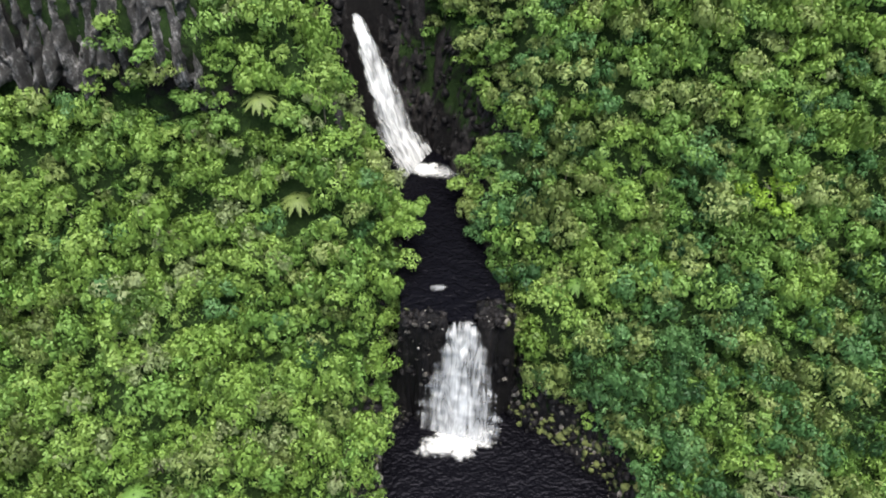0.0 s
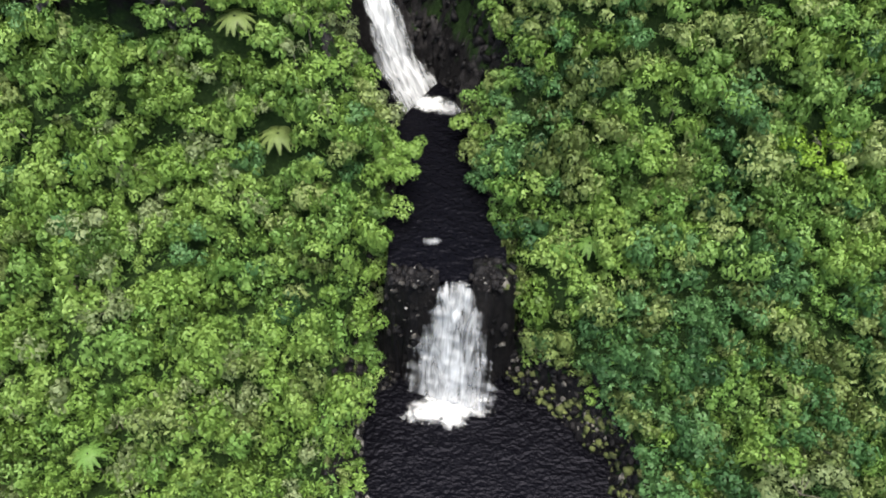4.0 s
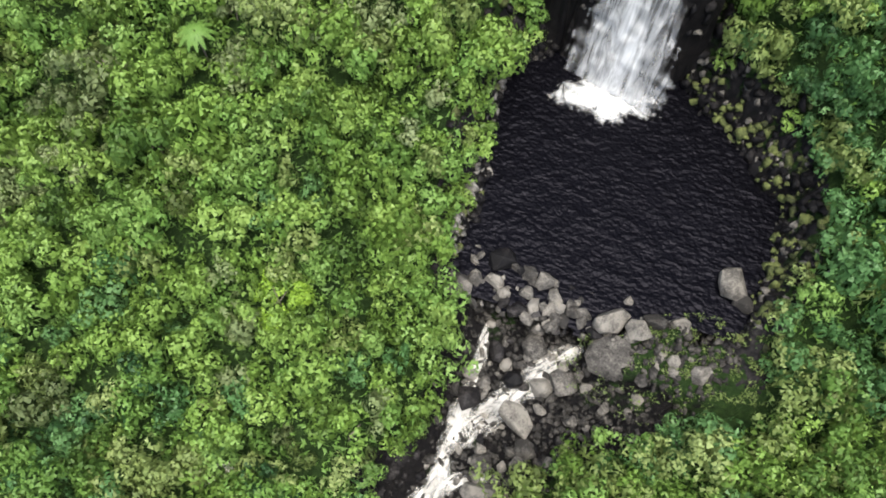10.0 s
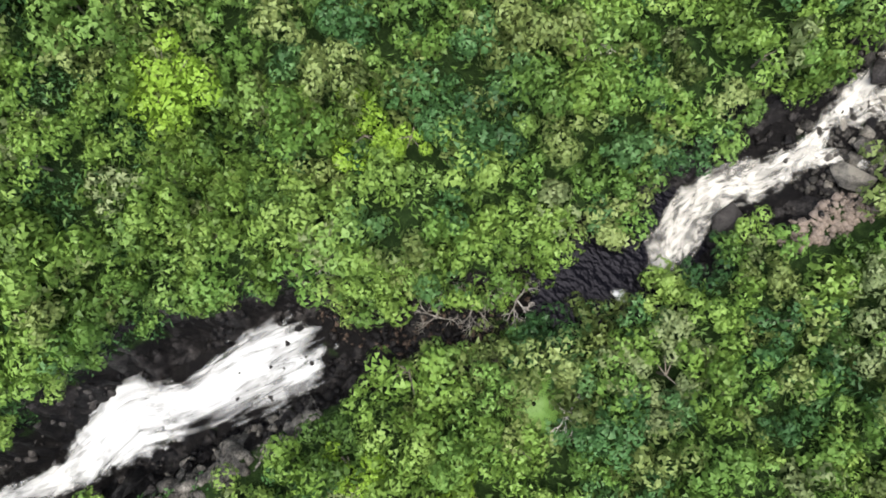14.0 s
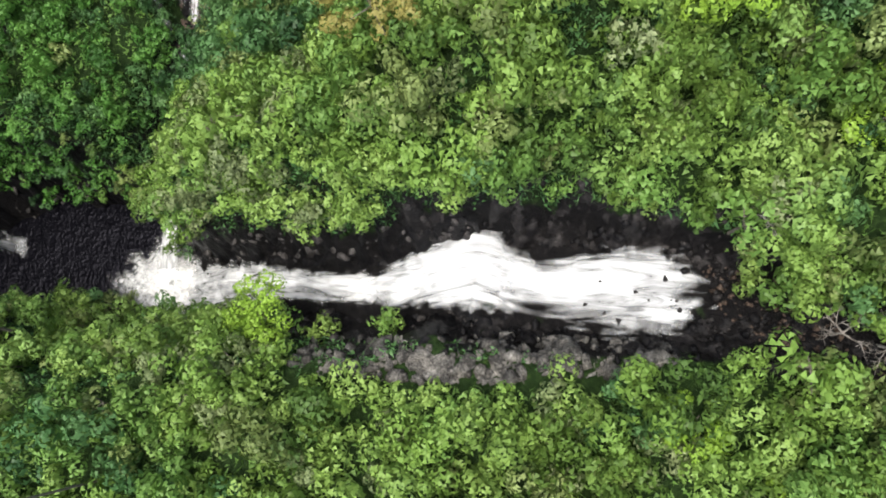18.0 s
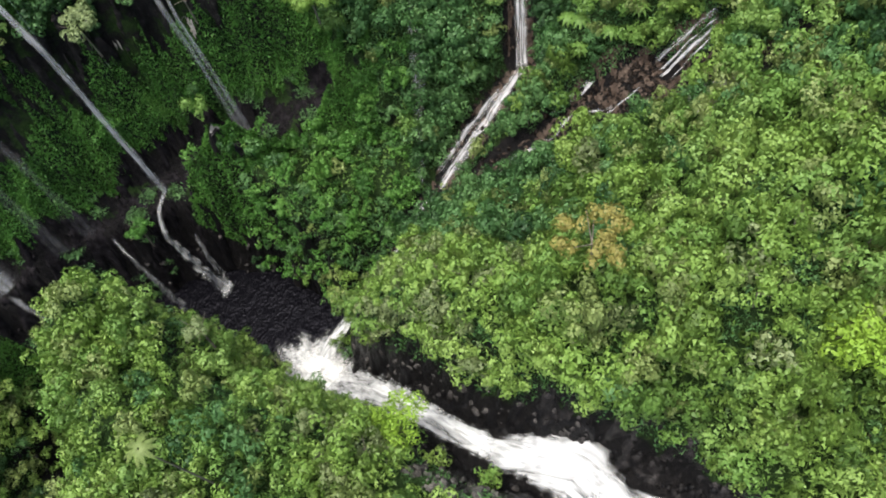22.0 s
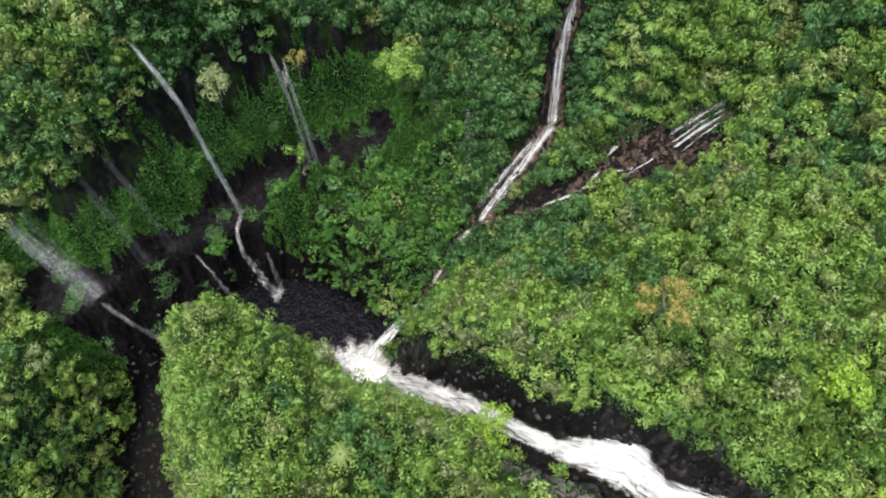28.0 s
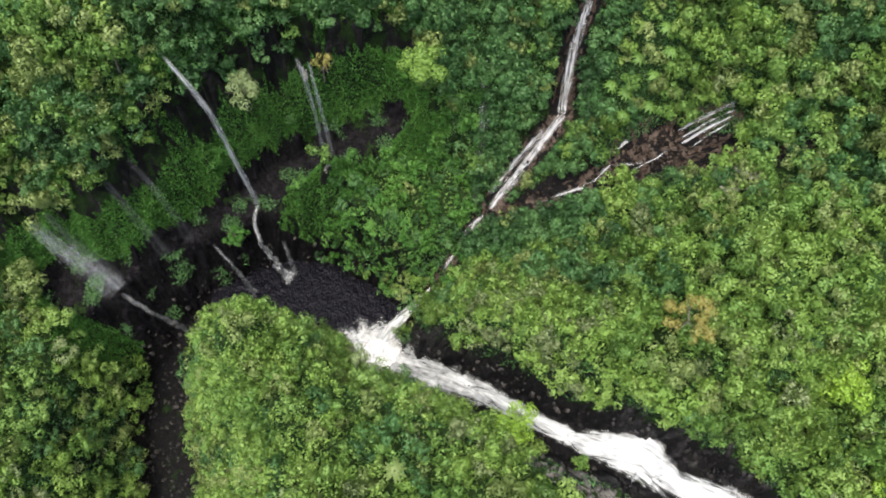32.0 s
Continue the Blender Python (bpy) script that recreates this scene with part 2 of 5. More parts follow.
GORGE = [
    (-36.3, -123, -39, 3.8, 2.8), (-38.4, -130, -43.5, 3.0, 2.6), (-42, -137, -48.5, 3.0, 2.8), (-46, -143.5, -54.5, 3.0, 3.0), (-51, -154, -67, 3.4, 3.6), (-56.5, -163, -82.5, 5.0, 5.0), (-64, -168.5, -83, 7.2, 5.6),
    (-68.5, -178, -83, 7.8, 5.6), (-69, -187, -83, 6.2, 5.4), (-66, -196, -84, 4.2, 5.0), (-60, -204.5, -87, 3.6, 4.4), (-50, -209.5, -90, 4.0, 3.6), (-38, -208.5, -91, 5.0, 3.0), (-25, -205, -92, 5, 2.4), (25, -205, -98, 6, 2),
]
LEDGE = [(-99, -165.5, -55, 2.4, 4.0), (-94.5, -173.5, -56.5, 3.2, 4.4), (-91.3, -179, -58, 3.8, 4.6), (-86, -187, -58.8, 3.8, 4.6), (-80, -191.8, -59.2, 4.4, 4.6), (-72, -199.5, -60, 4.0, 4.4), (-65, -208, -60.5, 4.0, 4.0), (-60.5, -214.5, -61, 4.6, 3.6), (-61, -223, -60.5, 4.4, 3.4)]
MOUND = [(-88, -165.5, -59, 6.5, 4.4), (-86, -156, -60, 8, 2.6), (-80, -153, -62, 6, 1.8)]
SIDE = [(-88, -96, -12, 1.4, 1.2), (-91.5, -104.5, -29.5, 3.6, 1.3), (-95.5, -112, -45, 3.8, 1.4), (-92, -120, -49, 3.6, 1.1), (-88.4, -126.6, -52, 2.4, 0.9), (-86, -137, -58.5, 2.2, 0.9), (-83.5, -146, -64, 2.2, 1.1), (-77, -150.5, -67.5, 2.0, 1.5), (-68.5, -155.4, -71.5, 1.8, 2.6), (-62, -162, -81, 2, 3.6)]
# Places without trees: x, y and half widths.
CLEAR = [(-31.6, -125.0, 2.6, 3.0), (1.3, -69.6, 2.7, 2.8), (3.4, -65.2, 2.7, 2.8), (-93.6, -112.5, 7.0, 10.5), (-96.6, -106.4, 5.0, 5.4), (-109, -131, 3.4, 1.8)]
SIDE_C = [(-124, -129, -16, 2, 1.4), (-115.8, -131.2, -33, 2, 1.6), (-110.5, -131.4, -42, 2.4, 1.8), (-104.3, -130.8, -54.5, 2.6, 1.7), (-95, -138.5, -58.5, 3.0, 1.2), (-87, -143.5, -63, 2.4, 1.1)]
BELT = [(-34, -137, 0, 1.5, 0), (-29.5, -127.5, 0, 1.3, 0), (-27.3, -121, 0, 1.8, 0), (-24, -111.5, 0, 1.2, 0), (-22.8, -104.5, 0, 1.4, 0), (-20.3, -96, 0, 1.4, 0), (-14.5, -91, 0, 1.2, 0)]
UP_Y = [-320, -222, -207, -192, -175, -140, -110, -90, -70, -52, -32, -15, -4, 0, 8, 20, 40, 80, 140]
UP_Z = [-58, -57, -48, -39, -37, -33.5, -29.5, -27.5, -25, -21.5, -15, -7.5, 0, 4, 15, 30, 48, 75, 100]


def wobble(x, y, size, seed):
    """Smooth two-dimensional noise, vectorised: a few turned sine waves of that size."""
    rng = np.random.default_rng(seed)
    out = np.zeros_like(x)
    for k in range(7):
        a, s, p = rng.uniform(0, 2 * np.pi), rng.uniform(0.6, 1.9) / size * 2 * np.pi, rng.uniform(0, 2 * np.pi, 2)
        out += np.sin((x * np.cos(a) + y * np.sin(a)) * s + p[0] + 1.3 * np.sin((x * np.sin(a) - y * np.cos(a)) * s * 0.7 + p[1]))
    return out / 4.0


def carve(x, y, line, top):
    """The lower of top and a channel along the line."""
    best = top.copy()
    for (ax, ay, az, aw, ak), (bx, by, bz, bw, bk) in zip(line, line[1:]):
        dx, dy = bx - ax, by - ay
        t = np.clip(((x - ax) * dx + (y - ay) * dy) / (dx * dx + dy * dy), 0, 1)
        d = np.hypot(x - ax - t * dx, y - ay - t * dy)
        over = np.maximum(d - (aw + t * (bw - aw)), 0)
        bank = (ak + t * (bk - ak)) * over
        best = np.minimum(best, az + t * (bz - az) + bank)
    return best


def upland(x, y):
    z = np.interp(y, UP_Y, UP_Z)
    # the slope west of the river, its rise towards the side streams, and the rim of the amphitheatre
    start = np.interp(y, [-100, -88], [-40, -58])
    rise = np.clip((start - x) / 24, 0, 1) * np.interp(y, [-150, -132, -118, -106, -90, -60, 0], [0, 8, 20, 23, 14, 10, 6])
    rise = rise + np.clip((-72 - x) / 30, 0, 1.5) * np.interp(y, [-150, -125, -105, -60], [5, 8, 9, 8])
    edge = np.interp(y, [-225, -205, -190, -175, -150], [-62, -66, -80, -88, -92])
    rim = np.clip((edge - x) / 9, 0, 1) * np.interp(y, [-240, -215, -200, -188, -150, -140], [30, 29, 20, 12, 8, 0])
    rim = rim + np.clip((edge - 10 - x) / 30, 0, 1.6) * np.interp(y, [-190, -150, -140], [16, 12, 0])
    z = z + rise + rim
    # a rock wall above the slope, west of the upper fall
    wall = np.clip((y + 0.12 * (x + 40) - 8.5 + 0.8 * wobble(x, y, 9, 2)) / 3.0, 0, 1) * np.clip((-25 - x) / 8, 0, 1)
    z = z + 9.0 * wall
    return z + 1.1 * wobble(x, y, 24, 3) + 0.5 * wobble(x, y, 8, 4)


def channel_distance(x, y, lines):
    """How far a place lies outside the nearest channel."""
    bed = np.full(np.shape(x), 400.0)
    for line in lines:
        for (ax, ay, az, aw, ak), (bx, by, bz, bw, bk) in zip(line, line[1:]):
            dx, dy = bx - ax, by - ay
            t = np.clip(((x - ax) * dx + (y - ay) * dy) / (dx * dx + dy * dy), 0, 1)
            bed = np.minimum(bed, np.hypot(x - ax - t * dx, y - ay - t * dy) - (aw + t * (bw - aw)))
    return bed


def height(x, y):
    x, y = np.asarray(x, float), np.asarray(y, float)
    wx, wy = x + 0.9 * wobble(x, y, 11, 5) + 0.35 * wobble(x, y, 4, 6), y + 0.9 * wobble(x, y, 10, 7) + 0.35 * wobble(x, y, 4.4, 8)
    z = upland(x, y)
    for line in (RIVER, GORGE, MOUND, LEDGE, SIDE, SIDE_C):
        bent = line in (RIVER, GORGE, LEDGE, MOUND)
        z = carve(wx if bent else x, wy if bent else y, line, z)
    # rock sills that leave a gap for the broad fall
    for sx, sy, rx, ry, top in ((-3.0, -14.4, 3.3, 1.6, 0.5), (5.9, -13.6, 2.0, 2.4, 0.6), (16, -46.3, 8.5, 3.4, -19.1)):
        d = np.hypot((wx - sx) / rx, (wy - sy) / ry)
        z = np.maximum(z, np.where(d < 1.3, top - 40.0 * np.maximum(d - 1, 0) + 0.3 * wobble(x, y, 2.3, 9), -200))
    return z


def grid_mesh(name, xs, ys, zs, material_, thin=None):
    nx, ny = len(xs), len(ys)
    gx, gy = np.meshgrid(xs, ys)
    co = np.stack([gx, gy, zs], -1).reshape(-1, 3)
    i = np.arange(nx * ny).reshape(ny, nx)
    quads = np.stack([i[:-1, :-1], i[:-1, 1:], i[1:, 1:], i[1:, :-1]], -1).reshape(-1, 4)
    return mesh_from(name, co, quads, material_, True, None, thin)


def mesh_from(name, co, faces, material_, smooth=False, uv=None, thin=None, tone=None):
    """A mesh from arrays of points and of faces that all have the same number of corners."""
    me = bpy.data.meshes.new(name)
    n, k = faces.shape
    me.vertices.add(len(co))
    me.vertices.foreach_set("co", np.ascontiguousarray(co, np.float32).ravel())
    me.loops.add(n * k)
    me.loops.foreach_set("vertex_index", np.ascontiguousarray(faces, np.int32).ravel())
    me.polygons.add(n)
    me.polygons.foreach_set("loop_start", np.arange(0, n * k, k, dtype=np.int32))
    me.polygons.foreach_set("loop_total", np.full(n, k, np.int32))
    if smooth:
        me.polygons.foreach_set("use_smooth", np.ones(n, bool))
    if uv is not None:
        layer = me.uv_layers.new(name="UVMap")
        layer.data.foreach_set("uv", np.ascontiguousarray(uv[faces.ravel()], np.float32).ravel())
    if thin is not None:
        layer = me.attributes.new("thin", "FLOAT", "POINT")
        layer.data.foreach_set("value", np.ascontiguousarray(thin, np.float32))
    if tone is not None:
        layer = me.attributes.new("tone", "FLOAT", "POINT")
        layer.data.foreach_set("value", np.ascontiguousarray(np.broadcast_to(tone, len(co)), np.float32))
    me.update(calc_edges=True)
    me.materials.append(material_)
    return me


xs = np.arange(-152, 78.1, 0.8)
ys = np.arange(-252, 66.1, 0.8)
gx, gy = np.meshgrid(xs, ys)
gz = height(gx, gy)
crag = 0.28 * wobble(gx, gy, 2.6, 11)
slope_x, slope_y = np.gradient(gz, 0.8)
crag *= np.clip(np.hypot(slope_x, slope_y), 0.2, 1.6)
washed = np.maximum(np.clip(1 - (channel_distance(gx, gy, (RIVER, GORGE, SIDE)) - 0.4) / 2.6, 0, 1), 0.9 * np.clip(1 - (channel_distance(gx, gy, (LEDGE, SIDE_C)) + 0.6) / 1.6, 0, 1))
meadow = np.clip(1 - np.hypot((gx - 15) / 7.5, (gy + 47) / 5), 0, 1)
washed = np.clip(washed - 0.9 * meadow, 0, 1)
ground = tagged(new("ground", grid_mesh("ground", xs, ys, gz + crag, GROUND, washed.ravel())), "mossy gorge ground with steep dark basalt banks", "ground", kind="structure")

def surface(x, y):
    """Height of the built ground at places between its corners."""
    fx_, fy_ = np.clip((x - xs[0]) / 0.8, 0, len(xs) - 1.001), np.clip((y - ys[0]) / 0.8, 0, len(ys) - 1.001)
    i, j = fx_.astype(int), fy_.astype(int)
    u, v = fx_ - i, fy_ - j
    g = gz + crag
    return g[j, i] * (1 - u) * (1 - v) + g[j, i + 1] * u * (1 - v) + g[j + 1, i] * (1 - u) * v + g[j + 1, i + 1] * u * v


# Hills that carry the land on to the horizon, outside the gorge.
ring = np.array([-2400, -1200, -600, -300, -180], float)
fx = np.concatenate([ring - 20, np.arange(-151, 78, 27), -ring[::-1]])
fy = np.concatenate([ring - 180, np.arange(-251, 66, 30), -ring[::-1]])
hx, hy = np.meshgrid(fx, fy)
inside = (hx > -153) & (hx < 79) & (hy > -253) & (hy < 67)
hz = np.where(inside, -130, upland(np.clip(hx, -300, 300), np.clip(hy, -400, 140)) - 2)
hills = tagged(new("hills_ground", grid_mesh("hills_ground", fx, fy, hz, GROUND)), "green hills around the gorge", "ground", kind="structure")


# ---- water ----
def part(name, mesh, parent, label=""):
    ob = new(name, mesh)
    ob.parent = parent
    return tagged(ob, label) if label else ob


def pool(name, z, line, label, south=-999.0, north=999.0, spread=1.6, shore=0.0):
    """A level sheet of water round a line of x, y and half width; the banks cut its outline."""
    rows = [(x, y, 0, w, 0) for x, y, w in line]
    ax = np.arange(min(p[0] - p[2] for p in line) - 4, max(p[0] + p[2] for p in line) + 4, 0.6)
    ay = np.arange(min(p[1] - p[2] for p in line) - 4, max(p[1] + p[2] for p in line) + 4, 0.6)
    X, Y = np.meshgrid(ax, ay)
    inside = (channel_distance(X, Y, (rows,)) < spread) & (Y > south + shore * np.clip(X - 6, 0, 9) + 0.5 * wobble(X, Y, 3, 63)) & (Y < north)
    Z = z + 0.06 * wobble(X, Y, 2.4, 61) + 0.035 * wobble(X, Y, 1.3, 62)
    i = np.arange(X.size).reshape(X.shape)
    quads = np.stack([i[:-1, :-1], i[:-1, 1:], i[1:, 1:], i[1:, :-1]], -1).reshape(-1, 4)
    quads = quads[inside.ravel()[quads].all(1)]
    return tagged(new(name, mesh_from(name, np.stack([X, Y, Z], -1).reshape(-1, 3), quads, POOL, True)), label, "water", kind="structure")


pool("water_1", 0.0, [(-7, 21, 4), (-3, 12, 6), (0, -2, 6), (0.8, -12.2, 5.5)], "black rippled water of the upper pool", south=-14.9)
pool("water_2", -19.5, [(1.2, -15.5, 6), (2, -25, 11), (6.5, -33, 15), (6, -40, 14)], "black rippled water of the plunge pool", south=-46.5, north=-15, shore=0.42)
pool("water_3", -29.2, [(-6.5, -74, 3), (-8.3, -79, 4), (-11, -84, 3.5)], "small dark pool below the rapids")
pool("water_4", -80.0, [(-57, -165, 5), (-64, -170, 9), (-68, -178, 10), (-69, -187, 8), (-66, -196, 5)], "deep black pool at the bottom of the gorge")


def sheet(name, path, material_, parent, seed, rough=0.3, thin_edge=0.4, across=None, lift=0.0, steps=26, label="", split=0.0, torn=0.0, meander=0.0):
    """A sheet of moving water along path, rows of x, y, z and width, torn at its edges."""
    rng = np.random.default_rng(seed)
    path = np.array(path, float)
    seg = np.r_[0, np.cumsum(np.linalg.norm(np.diff(path[:, :3], axis=0), axis=1))]
    n = max(12, int(seg[-1] / 0.45))
    s = np.linspace(0, seg[-1], n)
    P = np.stack([np.interp(s, seg, path[:, k]) for k in range(4)], 1)
    for _ in range(2):
        P[1:-1] = (P[:-2] + 2 * P[1:-1] + P[2:]) / 4
    P[:, 0] += meander * wobble(s, 0 * s, 6.0, seed + 9)
    P[:, 1] += meander * wobble(s, 0 * s, 5.0, seed + 10)
    d = np.gradient(P[:, :2], axis=0)
    ln = np.maximum(np.hypot(d[:, 0], d[:, 1]), 1e-3)
    side = np.stack([-d[:, 1] / ln, d[:, 0] / ln], 1) if across is None else np.tile(np.array(across, float) / np.hypot(*across), (n, 1))
    u = np.linspace(-0.5, 0.5, steps)
    P[:, 3] *= 1.22 + 0.14 * wobble(s, 0 * s, 3.5, seed + 5) + 0.08 * wobble(s, 0 * s, 1.2, seed + 6)
    co = np.zeros((n, steps, 3))
    co[..., 0] = P[:, None, 0] + side[:, None, 0] * u * P[:, 3, None]
    co[..., 1] = P[:, None, 1] + side[:, None, 1] * u * P[:, 3, None]
    co[..., 2] = P[:, None, 2] + lift
    a, b = u[None] * P[:, 3, None], s[:, None]
    bulge = rough * (wobble(a * 1.0 + 0 * b, 0.3 * b + 0 * a, 1.4, seed) + 0.5 * wobble(a + 0 * b, b + 0 * a, 2.0, seed + 1))
    co[..., 2] += 0.7 * bulge + 0.25 * (1 - (2 * u[None]) ** 2)
    back = np.stack([d[:, 0] / ln, d[:, 1] / ln], 1)
    co[..., 0] += back[:, None, 0] * bulge * 0.6
    co[..., 1] += back[:, None, 1] * bulge * 0.6
    uv = np.stack([a + 0 * b + seed * 3.1, b + 0 * a], -1).reshape(-1, 2)
    thin = (1.5 * thin_edge * np.abs(2 * u[None]) ** 2.4 + 0.06 * wobble(a + 0 * b, 0.4 * b + 0 * a, 2.5, seed + 7)).ravel()
    thin = thin + (0.45 * np.exp(-b / 0.7) + 0.12 * np.exp(-(seg[-1] - b) / 0.8) + 0 * a).ravel()
    if torn:
        thin = thin + torn * (np.exp(-b / 2.4) * (0.7 + 0.6 * wobble(a + 0 * b, 0.5 * b + 0 * a, 1.6, seed + 8))).ravel()
    if split:
        thin = thin + (split * np.exp(-(((u[None] - 0.1) / 0.09) ** 2)) * np.exp(-(((b - seg[-1] * 0.36) / (seg[-1] * 0.18)) ** 2))).ravel()
    i = np.arange(n * steps).reshape(n, steps)
    quads = np.stack([i[:-1, :-1], i[:-1, 1:], i[1:, 1:], i[1:, :-1]], -1).reshape(-1, 4)
    return part(name, mesh_from(name, co.reshape(-1, 3), quads, material_, True, uv, thin), parent, label)


def draped(name, path, material_, parent, seed, lift=0.3, clear=0.55, label="", level=-200.0, braid=0.0, gaps=0.0):
    """Water spread over the rocks along a line of x, y and width, thinning out to both sides."""
    rows = np.array(path, float)
    step = 0.28
    ax = np.arange(rows[:, 0].min() - 3, rows[:, 0].max() + 3, step)
    ay = np.arange(rows[:, 1].min() - 3, rows[:, 1].max() + 3, step)
    X, Y = np.meshgrid(ax, ay)
    best, side, along, width, run = np.full(X.shape, 99.0), np.zeros(X.shape), np.zeros(X.shape), np.ones(X.shape), 0.0
    for (x0, y0, w0), (x1, y1, w1) in zip(rows, rows[1:]):
        dx, dy = x1 - x0, y1 - y0
        ln = np.hypot(dx, dy)
        t = np.clip(((X - x0) * dx + (Y - y0) * dy) / ln**2, 0, 1)
        d = np.hypot(X - x0 - t * dx, Y - y0 - t * dy)
        near = d < best
        best = np.where(near, d, best)
        side = np.where(near, ((X - x0) * dy - (Y - y0) * dx) / ln, side)
        along = np.where(near, run + t * ln, along)
        width = np.where(near, 0.5 * (w0 + t * (w1 - w0)), width)
        run += ln
    r = best / width
    keep = r < 1.35
    Z = np.max([surface(X + ox, Y + oy) for ox, oy in ((0, 0), (0.35, 0), (-0.35, 0), (0, 0.35), (0, -0.35))], axis=0) + lift + 0.05 * wobble(X, Y, 0.9, seed)
    Z = np.maximum(Z, level)
    ends = np.maximum(np.maximum(0.8 - along, along - run + 0.8), 0) * 0.3
    thin = -0.16 + clear * np.minimum(r, 1.4) ** 2 + 0.1 * wobble(X, Y, 2.2, seed + 1) + ends + gaps * np.clip(wobble(along, 0 * along, 7, seed + 4), 0, 1) + braid * wobble(side + 0.35 * wobble(along, 0 * along, 5, seed + 3), 0.16 * along, 0.95, seed + 2)
    i = np.arange(X.size).reshape(X.shape)
    quads = np.stack([i[:-1, :-1], i[:-1, 1:], i[1:, 1:], i[1:, :-1]], -1).reshape(-1, 4)
    quads = quads[keep.ravel()[quads].all(1)]
    used, back = np.unique(quads, return_inverse=True)
    co = np.stack([X, Y, Z], -1).reshape(-1, 3)[used]
    uv = np.stack([side + seed * 2.3, along], -1).reshape(-1, 2)[used]
    return part(name, mesh_from(name, co, back.reshape(-1, 4), material_, True, uv, thin.ravel()[used]), parent, label)


def foam_patch(name, x, y, z, rx, ry, parent, seed, label="", turn=0.0, heap=0.35, film=None):
    """Churned foam where the water lands: a low heap that thins out to flecks."""
    r = np.linspace(0, 1, 16)
    a = np.linspace(0, 2 * np.pi, 41)
    R, A = np.meshgrid(r, a)
    wob = 1 + 0.22 * wobble(np.cos(A), np.sin(A), 1.3, seed)
    lx, ly = R * np.cos(A) * rx * wob, R * np.sin(A) * ry * wob
    X, Y = x + lx * np.cos(turn) - ly * np.sin(turn), y + lx * np.sin(turn) + ly * np.cos(turn)
    Z = z + 0.05 + heap * (1 - R) * (0.8 + 0.5 * wobble(X, Y, 1.5, seed + 1))
    co = np.stack([X, Y, Z], -1).reshape(-1, 3)
    i = np.arange(R.size).reshape(R.shape)
    quads = np.stack([i[:-1, :-1], i[1:, :-1], i[1:, 1:], i[:-1, 1:]], -1).reshape(-1, 4)
    uv = np.stack([X, Y], -1).reshape(-1, 2)
    thin = (-0.5 + 1.15 * R ** 1.3).ravel()
    return part(name, mesh_from(name, co, quads, film or FOAM, True, uv, thin), parent, label)


def thing(name, label, category, at=(0, 0, 0), group=""):
    ob = new(name)
    ob.empty_display_size = 0.5
    ob.location = (0, 0, 0)
    return tagged(ob, label, category, group)


fall = thing("waterfall", "upper white waterfall sliding down dark rock", "waterfall")
sheet("falling_water", [(-12.3, 26, 20.4, 1.6), (-11, 22.6, 19.2, 2.2), (-8.8, 19.5, 12, 4.2), (-6.5, 17.5, 5, 6.2), (-3.7, 15.8, 0.2, 7.6)], WHITE, fall, 21)
foam_patch("foam", -2.8, 15.3, 0.0, 3.4, 2.0, fall, 22, turn=-0.2, heap=0.1)
foam_patch("ripple", 0.2, 14.6, 0.0, 3.4, 2.0, fall, 23, turn=-0.3, heap=0.03, film=VEIL)
fall = thing("waterfall", "broad white waterfall dropping into the plunge pool", "waterfall")
sheet("falling_water", [(2.0, -14.3, 0.05, 3.2), (2.0, -15.5, -0.5, 3.8), (2.0, -16.6, -4.5, 5.6), (1.8, -17.9, -11, 8.0), (1.3, -19.8, -19.2, 10.2)], WHITE, fall, 23, split=0.3)
foam_patch("foam", 1.2, -20.6, -19.5, 6.2, 3.1, fall, 24, turn=0.22)
fall = thing("cascade", "rushing white cascade stepping down a rock gully", "cascade")
sheet("upper_tier", [(-25.4, -100.6, -33.0, 3.0), (-26.8, -103.6, -33.8, 6.6), (-29, -108.5, -34.9, 7.6), (-31, -113, -35.8, 5.6), (-32.2, -115.5, -36.4, 4.4), (-34, -117.5, -36.9, 6.0)], WHITE, fall, 25, lift=0.6, torn=1.3)
sheet("middle_tier", [(-33.4, -116.8, -36.7, 5.2), (-36.0, -119.6, -37.4, 7.8), (-37.0, -123.5, -38.6, 6.0), (-37.8, -127.5, -41, 3.8), (-38.9, -131, -43.4, 3.0)], WHITE, fall, 35, lift=0.7)
sheet("lower_tier", [(-38.4, -129.5, -42.8, 3.0), (-41.8, -136.5, -47.6, 3.0), (-45.8, -143.2, -53.6, 3.8), (-50.8, -153.5, -66, 5.6), (-55, -161, -77.8, 9.5)], WHITE, fall, 36, lift=0.7)
foam_patch("foam", -57, -165.4, -80.0, 9.0, 7.4, fall, 26, turn=0.9, heap=1.2)
foam_patch("spray", -56.2, -163.6, -79.6, 7.2, 5.4, fall, 27, turn=0.9, heap=3.0, film=SPLASH)
fall = thing("rapids", "white rapids tumbling between boulders", "rapids")
draped("chute", [(6.2, -46.8, 1.4), (4.4, -48.8, 3.0), (2.2, -52.2, 3.4), (-0.4, -55.6, 3.4), (-2.6, -58.5, 3.2)], RAPID, fall, 27, 0.32, braid=0.14)
draped("chute", [(-3.1, -47.6, 0.8), (-2.8, -50.6, 1.5), (-2.9, -54.5, 1.6), (-3.0, -57, 3.0), (-3.4, -60, 2.0), (-2.8, -63, 2.2)], RAPID, fall, 28, 0.36, braid=0.14)
